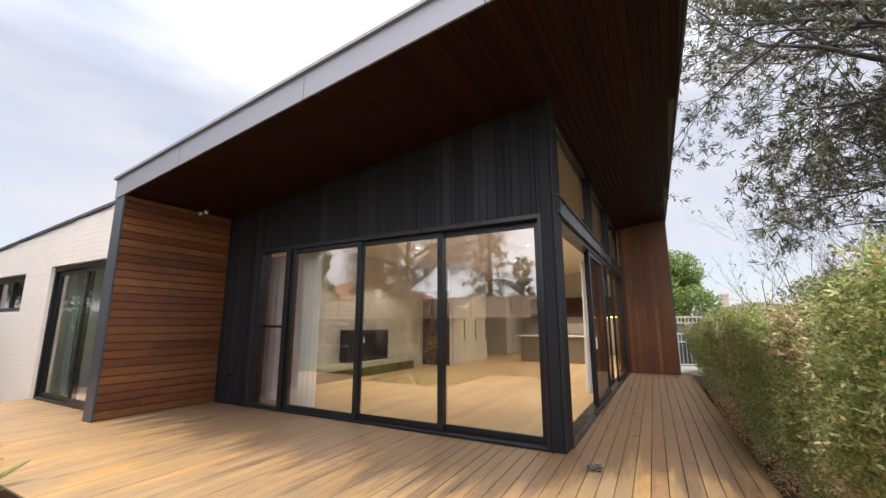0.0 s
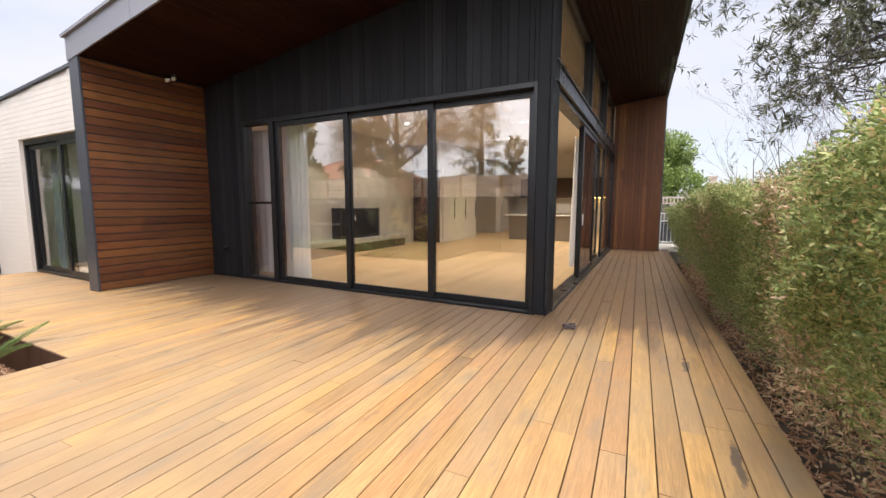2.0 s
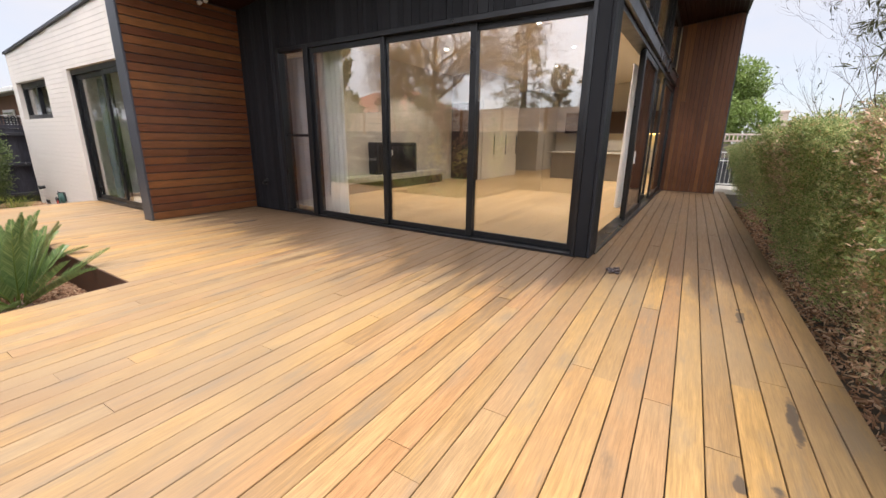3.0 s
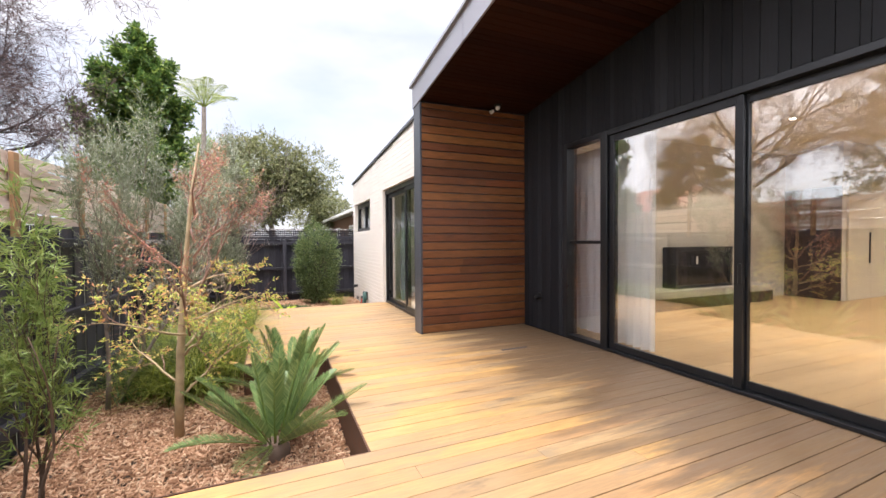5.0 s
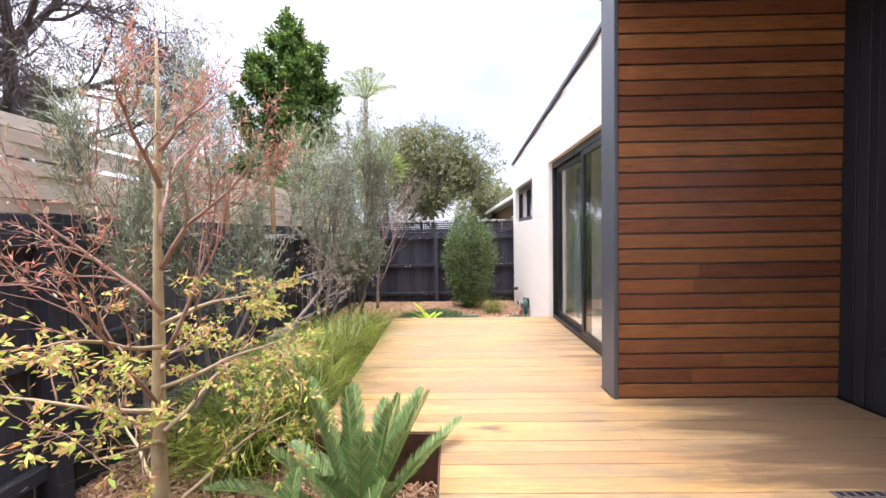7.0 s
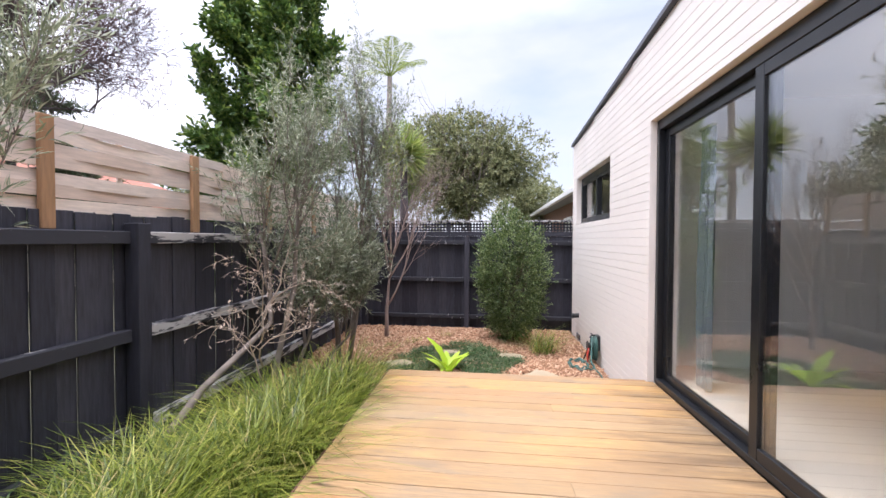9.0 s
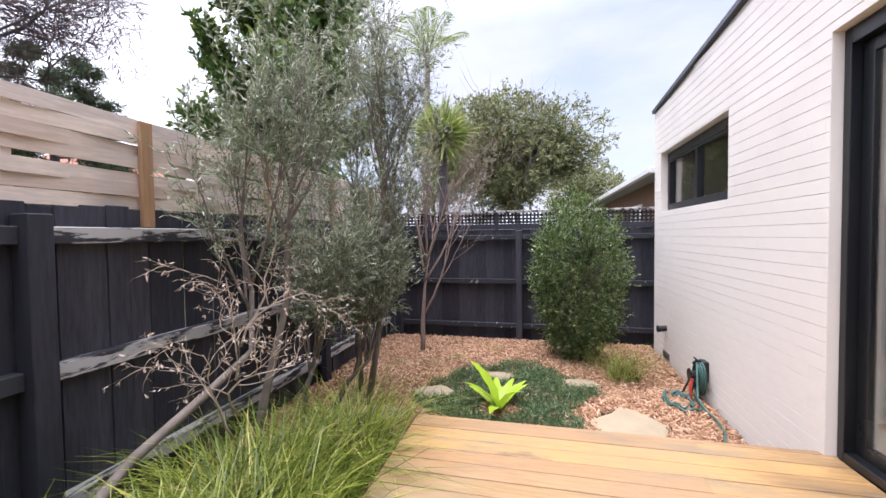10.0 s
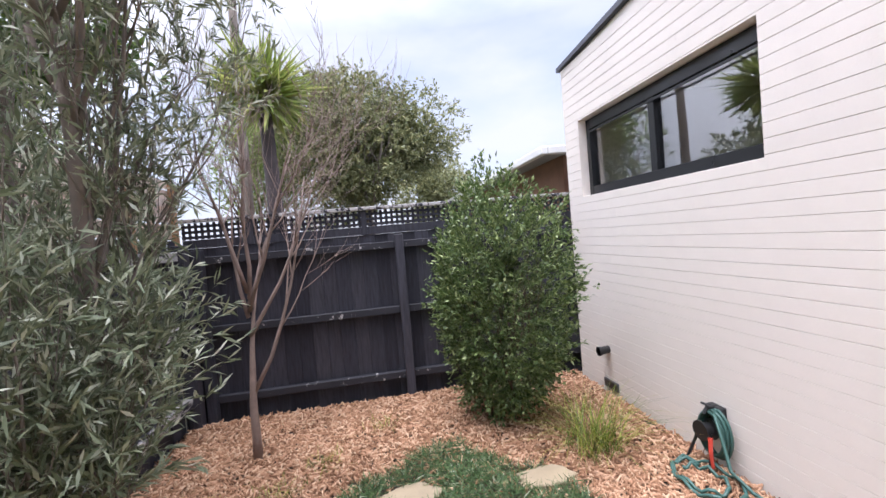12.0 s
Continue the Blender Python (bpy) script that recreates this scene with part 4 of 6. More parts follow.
n = 30000
y = np.concatenate([rng.uniform(-1.0, 14.6, n // 2), rng.uniform(1.0, 7.0, n - n // 2)])
top = hedge_top(y)
z = -0.25 + (top + 0.25) * rng.uniform(size=n) ** 0.75
keep = rng.uniform(size=n) < np.clip((z + 0.35 - 0.35 * np.clip(4.5 - y, 0, 2.5) / 2.5) / 0.8, 0.06, 1.0)
y, z, top = y[keep], z[keep], top[keep]
n = len(y)
x = hedge_face(y, z) + 0.30 * rng.uniform(size=n) ** 2.4 + 0.03 * rng.normal(size=n)
feet = np.stack([x, y, z], axis=1)
dirs = np.stack([-0.7 + 0.4 * rng.normal(size=n), 0.5 * rng.normal(size=n), 0.55 + 0.4 * rng.normal(size=n)], axis=1)
n2 = 9000
y2 = rng.uniform(-1.0, 14.6, n2)
x2 = rng.uniform(1.6, 3.3, n2)
z2 = hedge_top(y2) - 0.1 * rng.uniform(size=n2) - 0.15 * np.clip(1.75 - x2, 0, 1) + 0.05 * np.sin(5 * x2)
feet2 = np.stack([x2, y2, z2], axis=1)
dirs2 = np.stack([0.6 * rng.normal(size=n2), 0.6 * rng.normal(size=n2), 0.9 + 0.4 * rng.normal(size=n2)], axis=1)
feet, dirs = np.concatenate([feet, feet2]), np.concatenate([dirs, dirs2])
patch = np.sin(2.1 * feet[:, 1] + 1.3) + np.sin(3.4 * feet[:, 2] + 0.7 * feet[:, 1]) - 1.4 * np.clip(feet[:, 2], -0.3, 1.5) + rng.normal(size=len(feet)) * 0.5
dry = patch > -0.4 + 0.4 * np.clip(feet[:, 1] - 5, 0, 4) - 0.7 * np.clip(4.0 - feet[:, 1], 0, 1)
quads_object("foliage", sprigs(rng, feet[~dry], dirs[~dry], 13, 0.11, 0.028, 0.0120, 0.75), L_HEDGE, hedge, "small glossy green leaves")
quads_object("dry_foliage", sprigs(rng, feet[dry], dirs[dry], 6, 0.11, 0.034, 0.0125), L_DRY, hedge, "browned dry leaves in patches")
stems = MB()
for i in range(190):
    yy = rng.uniform(-1.0, 14.5)
    p = np.array([rng.uniform(1.95, 2.5), yy, GROUND - 0.03])
    q = p + np.array([rng.uniform(-0.35, 0.2), rng.normal() * 0.25, rng.uniform(0.9, 1.6)])
    mid = (p + q) / 2 + rng.normal(size=3) * 0.06
    stems.tube([p, mid, q], [0.013, 0.01, 0.004], 5)
    for _ in range(3):
        w = rng.uniform(0.1, 0.9)
        a = p * (1 - w) + q * w
        stems.tube([a, a + np.array([-0.2, 0.1 * rng.normal(), 0.15]) * rng.uniform(0.6, 1.4)], [0.005, 0.002], 4)
part("woody_base", stems, BARK_BROWN, hedge, "thin bare brown stems")
structure("hedge_soil", MB().box(1.6, 9.0, -2.0, 16.0, -0.6, GROUND - 0.02), M_SOIL, "dark soil under the hedge", "soil")
# dense shaded inside of the hedge: crossing twigs and old leaves
core = np.stack([rng.uniform(2.0, 3.0, 9000), rng.uniform(-1.0, 14.6, 9000), rng.uniform(-0.1, 1.35, 9000)], axis=1)
core[:, 2] = np.minimum(core[:, 2], hedge_top(core[:, 1]) - 0.1)
quads_object("inner_foliage", sprigs(rng, core, rng.normal(size=core.shape), 5, 0.14, 0.075, 0.035), L_HEDGE, hedge)

# ---- wattle tree and bare shrub beyond the hedge ----
rng = np.random.default_rng(21)
wattle = thing("tree", (7.6, 9.5, GROUND), "tall fine-leaved tree with spreading dark limbs", "tree")
sk = grow(rng, (7.6, 9.5, -0.4), (0, -0.05, 1), 7.2, 0.22, 1, 0, wander=0.03)
for d, ln, z0 in (((-1.0, -0.25, 0.55), 4.3, 2.2), ((-1.0, 0.15, 0.8), 4.0, 2.9), ((-0.8, -0.7, 0.8), 4.4, 2.6), ((-0.75, -0.2, 1.1), 5.2, 3.2), ((-0.6, 0.7, 0.8), 4.2, 2.6), ((-0.9, 0.1, 0.6), 3.4, 2.8),
                  ((-0.4, -0.9, 0.9), 4.4, 2.9), ((0.7, 0.3, 0.8), 3.6, 2.8), ((-1.0, -0.1, 0.45), 5.4, 4.4), ((-1.0, -0.3, 0.3), 5.6, 5.2),
                  ((-1.0, 0.1, 0.35), 5.8, 5.9), ((-1.0, -0.25, 0.55), 5.4, 6.2), ((-0.9, 0.3, 0.5), 4.6, 5.0)):
    sk += grow(rng, (7.6, 9.5, z0), d, ln, 0.11, 4, 5, 0.75, 0.03, 0.14, 0.55, 0.25)
wood("trunk", sk, BARK_DARK, wattle)
f, d = along(rng, sk, 2, 5)
open_crown = rng.uniform(size=len(f)) < 0.48
f, d = f[open_crown], d[open_crown]
quads_object("crown", sprigs(rng, f, d - np.array([0, 0, 0.3]), 10, 0.14, 0.17, 0.024, 0.8), L_WATTLE, wattle, "narrow drooping olive leaves")

for bx, by, tall, stems_n in ((3.9, 10.6, 3.2, 6), (4.6, 7.6, 3.0, 5)):
    bare = thing("bare_shrub", (bx, by, GROUND), "leafless twiggy shrub behind the hedge", "shrub", "bare shrubs behind the hedge")
    sk = []
    for k in range(stems_n):
        a = 2.4 * k
        sk += grow(rng, (bx + 0.2 * rng.normal(), by + 0.2 * rng.normal(), -0.35), (0.4 * math.cos(a), 0.4 * math.sin(a), 1), tall * rng.uniform(0.8, 1.05), 0.024, 4, 5, 0.5, 0.08, 0.1, 0.5, 0.4)
    wood("woody_base", sk, BARK_BROWN, bare)
    f, d = along(rng, sk, 3, 1)
    some = rng.uniform(size=len(f)) < 0.25
    quads_object("foliage", sprigs(rng, f[some], d[some], 5, 0.12, 0.06, 0.018, 0.8), L_WATTLE, bare, "a few olive leaves left on the twigs")

# ---- garden: maple, shrubs, tree at the fence corner ----
rng = np.random.default_rng(5)
MX, MY = -4.93, 0.06
maple = thing("maple_tree", (MX, MY, GROUND), "young maple with red twigs and a few yellow leaves", "tree")
lead = [np.array(q) for q in ((MX, MY, GROUND - 0.05), (MX + 0.02, MY + 0.01, 0.0), (MX + 0.05, MY + 0.03, 0.4), (MX + 0.06, MY + 0.06, 0.85), (MX + 0.10, MY + 0.10, 1.3), (MX + 0.14, MY + 0.15, 1.75), (MX + 0.22, MY + 0.22, 2.15))]
sk = [(lead, [0.040, 0.036, 0.032, 0.026, 0.018, 0.012, 0.005], 0)]
tiers, tops = [], []
# low limbs fork outwards in flat layers, the upper ones climb
for k, (z0, ln, climb) in enumerate(((0.02, 0.95, 0.75), (0.12, 0.85, 0.6), (0.38, 0.95, 0.35), (0.45, 0.80, 0.45), (0.55, 0.90, 0.25), (0.66, 0.85, 0.35), (0.75, 0.75, 0.4), (0.85, 0.80, 0.3), (0.95, 0.6, 0.5))):
    a = 2.4 * k + 1.9
    w = (z0 + 0.4) / 2.55
    at = np.array([MX + 0.22 * w, MY + 0.22 * w, z0])
    tiers += grow(rng, at, (math.cos(a), math.sin(a), climb), 0.74 * ln, 0.012, 3, 5, 0.75, -0.02, 0.16, 0.5, 0.3)
for k, (z0, ln) in enumerate(((0.55, 1.15), (0.8, 1.1), (1.0, 1.0), (1.2, 0.85), (1.35, 0.75), (1.55, 0.6), (1.7, 0.5))):
    a = 2.4 * k + 0.4
    at = np.array([MX + 0.09 + 0.05 * z0, MY + 0.08 + 0.06 * z0, z0])
    tops += grow(rng, at, (0.5 * math.cos(a), 0.5 * math.sin(a), 1.0), 0.82 * ln, 0.011, 3, 6, 0.6, 0.08, 0.12, 0.45, 0.25)
wood("trunk", sk + [b for b in tiers if b[2] == 0], BARK_PALE, maple)
wood("twig_mass", [b for b in tiers if b[2] > 0] + tops, BARK_RED, maple, "fine reddish twigs")
f, d = along(rng, tiers, 1, 3)
flat = d * np.array([1.0, 1.0, 0.25]) - np.array([0, 0, 0.12])
pick = rng.uniform(size=len(f))
quads_object("foliage", sprigs(rng, f[pick < 0.68], flat[pick < 0.68], 6, 0.07, 0.034, 0.013, 0.7), L_MAPLE, maple, "yellow and orange autumn leaves")
f, d = along(rng, tops, 1, 2)
quads_object("red_foliage", sprigs(rng, f, d, 4, 0.07, 0.036, 0.006, 0.6), L_RED, maple, "wilted red leaves on the upper twigs")

under = thing("shrub", (-5.85, -0.72, GROUND), "tall wispy grey-green shrub with bare lower stems", "shrub")
sk = []
for p, d, ln in (((-5.85, -0.72, -0.4), (0.05, 0.12, 1), 1.9), ((-6.0, -0.7, -0.4), (-0.35, 0.2, 1), 2.0), ((-6.3, -0.5, -0.4), (0.0, 0.08, 1), 2.1)):
    sk += grow(rng, p, d, ln, 0.024, 3, 9, 0.5, 0.28, 0.08, 0.42, 0.42)
wood("woody_base", sk, BARK_GREY, under)
f, d = along(rng, sk, 1, 8)
quads_object("foliage", sprigs(rng, f, d + np.array([0, 0, 0.4]), 12, 0.20, 0.055, 0.0055, 0.5), L_GREY, under, "fine needle-like grey-green leaves")


def grey_shrub(seed, trunks, leaf_l, leaf_w, per, label, bark, low=0.62):
    rng = np.random.default_rng(seed)
    sh = thing("grey_shrub", tuple(trunks[0][0][0]), label, "shrub", "grey shrubs at the fence")
    sk = []
    for pts, stems_at in trunks:
        pts = [np.array(p, dtype=float) for p in pts]
        rad = list(np.linspace(0.036, 0.013, len(pts)))
        sk.append((pts, rad, 0))
        for k in range(stems_at):
            f = rng.uniform(low, 1.0) * (len(pts) - 1)
            i = min(int(f), len(pts) - 2)
            at = pts[i] * (1 - f + i) + pts[i + 1] * (f - i)
            sk += [(p, r, lv + 1) for p, r, lv in grow(rng, at, (0.32 * rng.normal(), 0.32 * rng.normal(), 1.1), rng.uniform(0.7, 1.3), 0.011, 3, 6, 0.5, 0.22, 0.09, 0.45, 0.2)]
    wood("trunk", sk, bark, sh)
    f, d = along(rng, sk, 2, per)
    ok = (f[:, 1] > -1.0) & (rng.uniform(size=len(f)) < 0.55)
    quads_object("foliage", sprigs(rng, f[ok], d[ok], 16, 0.22, leaf_l, leaf_w, 0.6), L_GREY, sh, "narrow silvery grey-green leaves")
    return sh


grey_shrub(31, [([(-7.75, -0.72, -0.42), (-8.0, -0.66, -0.02), (-8.25, -0.60, 0.20), (-8.6, -0.52, 0.38), (-8.95, -0.46, 0.56), (-9.04, -0.52, 0.95), (-9.0, -0.58, 1.35)], 5),
                ([(-9.0, -0.55, -0.4), (-9.05, -0.45, 0.2), (-9.2, -0.36, 0.85), (-9.16, -0.32, 1.25), (-9.3, -0.35, 1.8)], 8)],
           0.055, 0.0085, 2, "leaning grey-leaved shrub with twisted grey stems", BARK_GREY, 0.72)
grey_shrub(37, [([(-10.3, -0.25, -0.4), (-10.22, -0.1, 0.3), (-10.18, -0.02, 0.9), (-10.12, 0.02, 1.7), (-10.1, 0.0, 2.2)], 17),
                ([(-10.6, -0.45, -0.4), (-10.6, -0.5, 0.5), (-10.5, -0.45, 1.2), (-10.45, -0.4, 1.9)], 9)],
           0.055, 0.0085, 2, "tall silvery shrub with upright whippy stems", BARK_GREY, 0.3)
grey_shrub(41, [([(-9.75, -0.6, -0.4), (-9.7, -0.55, 0.0), (-9.65, -0.4, 0.3)], 9), ([(-10.1, -0.55, -0.4), (-10.1, -0.35, -0.05), (-10.05, -0.1, 0.2)], 9)],
           0.062, 0.0095, 3, "low spreading grey-green shrub against the fence", BARK_GREY)
M_SEED = leaf_material("dry_seed_heads", [(0.0, (0.30, 0.22, 0.16)), (0.6, (0.48, 0.38, 0.31)), (1.0, (0.62, 0.54, 0.48))], 0.8, 0.1)
rng = np.random.default_rng(43)
dead = thing("dead_flower_stems", (-8.75, -0.5, GROUND), "dry bleached flower stems hanging in the shrub", "dry stems")
sk = []
for p, d in (((-8.85, -0.5, 0.4), (0.3, 0.3, 0.9)), ((-8.9, -0.5, 0.6), (0.1, 0.4, 1.0)), ((-8.8, -0.45, 0.2), (0.4, 0.2, 0.6)), ((-8.95, -0.5, 0.7), (-0.1, 0.35, 1)), ((-8.7, -0.4, 0.1), (0.6, 0.0, 0.7))):
    sk += grow(rng, p, d, 0.75, 0.009, 3, 5, 0.8, 0.0, 0.2, 0.5, 0.3)
wood("woody_base", sk, painted("bleached_stems", (0.45, 0.36, 0.29), 0.8, 0.2, 15), dead)
f, d = along(rng, sk, 1, 2)
quads_object("seed_head", sprigs(rng, f, d - np.array([0, 0, 0.5]), 3, 0.04, 0.028, 0.008, 0.5), M_SEED, dead)

corner = thing("bare_tree", (-12.19, -0.23, GROUND), "small leafless tree with reddish twigs in the mulch", "tree")
rng = np.random.default_rng(51)
sk = grow(rng, (-12.19, -0.23, GROUND - 0.05), (0.02, 0.05, 1), 1.5, 0.04, 1, 0, wander=0.04)
for d, ln, z0, off in (((0.0, 0.15, 1), 1.3, 0.95, 0.05), ((0.1, 0.75, 0.9), 1.5, 0.2, 0.02), ((-0.1, -0.4, 1), 1.1, 0.8, 0.03), ((0.3, 0.55, 1), 1.2, 0.85, 0.04), ((0.1, 0.5, 0.8), 1.2, 0.65, 0.03), ((0.25, -0.2, 1), 1.1, 1.0, 0.04), ((-0.3, 0.45, 1), 1.1, 0.9, 0.04)):
    sk += grow(rng, (-12.18, -0.22 + off, z0), d, 1.2 * ln, 0.018, 4, 5, 0.65, 0.12, 0.08, 0.55, 0.25)
M_TWIGBARK = painted("grey_brown_bark", (0.27, 0.20, 0.17), 0.8, 0.25, 10, relief=0.4)
wood("trunk", sk[:1], M_TWIGBARK, corner)
wood("crown", sk[1:], M_TWIGBARK, corner, "bare reddish-grey branches")

bush = thing("round_bush", (-12.25, 1.85, GROUND), "dense clipped small-leaved green bush by the fence", "bush")
rng = np.random.default_rng(61)
p, d = lumpy(rng, 3600, (-12.2, 1.86, 0.62), (0.46, 0.46, 0.88), 30, 0.62, 0.32)
rise = np.clip((p[:, 2] - 0.6) / 0.9, -0.5, 1.0)
p[:, :2] = np.array([-12.2, 1.87]) + (p[:, :2] - np.array([-12.2, 1.87])) * (1 + 0.15 * rise)[:, None]
quads_object("foliage", sprigs(rng, p, d + 0.4 * rng.normal(size=d.shape) + np.array([0, 0, 0.4]), 10, 0.17, 0.044, 0.018, 0.6), L_BUSH, bush)
sk = []
for k in range(7):
    sk += grow(rng, (-12.2 + 0.1 * rng.normal(), 1.85 + 0.1 * rng.normal(), -0.4), (0.12 * rng.normal(), 0.12 * rng.normal(), 1), 1.1, 0.016, 3, 4, 0.3, 0.1)
sk = [b for b in sk if all(math.hypot(q[0] + 12.2, q[1] - 1.87) < 0.45 for q in b[0])]
wood("woody_base", sk, BARK_BROWN, bush)


# ---- cycads, grasses, ferns ----
def frond(rng, foot, out, length, rise, leaf_l, leaf_w, pairs, droop=0.5, vee=0.45, lean=0.62):
    """A feather frond: (rachis points, leaflet faces)."""
    out = unit(np.array([out[0], out[1], 0.0]))
    t = np.linspace(0, 1, 9)
    r = np.array(foot) + np.outer(length * t * (1 - 0.12 * t), out) * math.cos(rise) + np.outer(length * (t * math.sin(rise) - droop * t ** 2.2 * 0.55), [0, 0, 1])
    side = np.cross(out, [0, 0, 1])
    u = np.repeat(np.linspace(0.14, 0.995, pairs), 2)
    sgn = np.tile([1.0, -1.0], pairs)
    i = np.clip((u * 8).astype(int), 0, 7)
    w = (u * 8 - i)[:, None]
    p = r[i] * (1 - w) + r[i + 1] * w
    ax = unit(r[i + 1] - r[i])
    up = unit(np.cross(np.broadcast_to(side, ax.shape), ax))
    d = lean * ax + sgn[:, None] * side + vee * up + 0.05 * rng.normal(size=p.shape)
    ln = leaf_l * (np.sin(np.pi * np.clip(0.12 + 0.86 * u, 0, 1)) ** 0.6) * rng.uniform(0.9, 1.1, len(u))
    q = leaf_quads(p, d, ln, np.full(len(u), leaf_w), rng, 0.1)
    s = unit(np.cross(unit(d), up))
    wd = leaf_w * 0.5
    mid = p + 0.4 * ln[:, None] * unit(d)
    q[:, 0], q[:, 1], q[:, 2], q[:, 3] = p, mid - wd * s, p + ln[:, None] * unit(d) - 0.06 * ln[:, None] * up, mid + wd * s
    return r, q


def cycad(seed, at, fronds, length, label):
    rng = np.random.default_rng(seed)
    c = thing("cycad", at, label, "cycad", "cycads in the planting bed")
    x, y, z = at
    m = MB()
    m.lathe([(0.09, -0.06), (0.12, 0.05), (0.11, 0.16), (0.05, 0.22)], x, y, 12, "z", z)
    part("trunk", m, BARK_BROWN, c, "short scaly trunk", smooth=True)
    m = MB()
    for k in range(fronds):
        a = 2.4 * k + 0.2 * rng.normal()
        lift = rng.uniform(0.25, 0.95) if k % 3 else rng.uniform(0.9, 1.3)
        r, q = frond(rng, (x + 0.04 * math.cos(a), y + 0.04 * math.sin(a), z + 0.18), (math.cos(a), math.sin(a)), length * rng.uniform(0.8, 1.1), lift, 0.125, 0.0105, 62, rng.uniform(0.1, 0.4), 0.75, 1.3)
        f = quads_object("frond", q, L_CYCAD, c)
        m = MB().tube([tuple(p) for p in r], list(np.linspace(0.007, 0.002, 9)), 5)
        part("rachis", m, L_LIGHT, f, "pale green midrib", smooth=True).matrix_parent_inverse = Matrix.Identity(4)


cycad(71, (-4.27, 0.82, GROUND - 0.07), 30, 0.88, "large cycad with arching feathery green fronds")
cycad(73, (-5.2, 0.95, GROUND - 0.07), 28, 0.9, "spreading cycad at the deck's corner")


def tuft(name, seed, centres, blades, length, width, material, label, category, kind=""):
    """Clumps of arching strap leaves, each blade of three bent pieces."""
    rng = np.random.default_rng(seed)
    g = thing(name, (float(centres[0][0]), float(centres[0][1]), GROUND), label, category)
    if kind:
        g["kind"] = kind
    allq = []
    for cx, cy, cz, sc in centres:
        n = int(blades * sc)
        a = rng.uniform(0, 2 * np.pi, n)
        foot = np.stack([cx + 0.09 * sc * rng.normal(size=n), cy + 0.09 * sc * rng.normal(size=n), np.full(n, cz)], axis=1)
        out = np.stack([np.cos(a), np.sin(a), np.zeros(n)], axis=1)
        lift = rng.uniform(0.7, 1.5, n)[:, None]
        L = (length * sc * rng.uniform(0.6, 1.15, n))[:, None]
        side = np.cross(out, [0, 0, 1]) * width * 0.5 * rng.uniform(0.7, 1.3, n)[:, None]
        prev, wprev = foot, 1.0
        for k in range(1, 5):
            t = k / 4
            cur = foot + out * L * (np.cos(lift) * t + 0.28 * t ** 2) + np.array([0, 0, 1]) * L * (np.sin(lift) * t - 0.42 * t ** 2.4)
            w = 1 - 0.9 * t ** 2
            allq.append(np.stack([prev - side * wprev, cur - side * w, cur + side * w, prev + side * wprev], axis=1))
            prev, wprev = cur, w
    quads_object("leaf_tuft", np.concatenate(allq), material, g)
    return g


rng = np.random.default_rng(81)
spots = []
for k in range(30):
    x = -9.35 + 3.55 * (k + 0.5) / 30 + 0.08 * rng.normal()
    spots.append((x, 0.02 + 0.14 * rng.normal(), GROUND, rng.uniform(0.8, 1.25)))
for k in range(16):
    spots.append((-6.1 - 0.16 * k + 0.08 * rng.normal(), -0.25 + 0.15 * rng.normal(), GROUND, rng.uniform(0.8, 1.15)))
tuft("lomandra_grass", 82, spots, 230, 0.90, 0.0085, L_GRASS, "band of arching green strap grass along the deck", "grass", "stuff")
tuft("dianella_grass", 84, [(-6.1 - 0.3 * k, -0.62 + 0.12 * (k % 3), GROUND, 0.9 + 0.1 * (k % 2)) for k in range(6)], 90, 0.85, 0.012, L_COVER, "dark green strap-leaved clumps under the maple", "grass", "stuff")
tuft("grass_tuft", 83, [(-11.5, 2.3, GROUND, 1.0)], 220, 0.72, 0.005, L_GRASS, "upright grass tuft in the mulch near the wall", "grass tuft")
for k, (x, y) in enumerate(((-11.9, 0.35), (-11.6, 0.05), (-12.4, 0.8), (-11.5, -0.35))):
    tuft("grass_tuft", 90 + k, [(x, y, GROUND, 0.8)], 60, 0.24, 0.004, L_GRASS, "small dry grass tuft in the mulch", "grass tuft")

fern = thing("nest_fern", (-10.45, 1.03, GROUND), "lime green bird's-nest fern in the groundcover", "fern")
rng = np.random.default_rng(95)
for k in range(10):
    a = -1.9 if k == 3 else 2.4 * k + 0.3 * rng.normal()
    ln = 0.32 + 0.18 * rng.uniform() + (0.20 if k == 3 else 0)
    lift = 1.35 if k == 3 else rng.uniform(0.55, 1.25)
    out, side = np.array([math.cos(a), math.sin(a), 0]), np.array([-math.sin(a), math.cos(a), 0])
    rows = []
    for j in range(8):
        t = j / 7
        c = np.array([-10.45, 1.03, GROUND]) + out * ln * (math.cos(lift) * t + 0.3 * t * t) + np.array([0, 0, 1]) * ln * (math.sin(lift) * t - 0.25 * t * t)
        w = (0.07 if k == 3 else 0.048) * math.sin(math.pi * min(1, 0.12 + 0.86 * t)) ** 0.8 * (1 + 0.16 * math.sin(9 * j + k))
        rows.append((c - side * w + np.array([0, 0, 0.3 * w]), c, c + side * w + np.array([0, 0, 0.3 * w])))
    m = MB()
    m.add([p for r in rows for p in r], [(3 * j + i, 3 * j + i + 1, 3 * j + i + 4, 3 * j + i + 3) for j in range(7) for i in range(2)])
    part("leaf", m, L_FERN, fern, smooth=True)

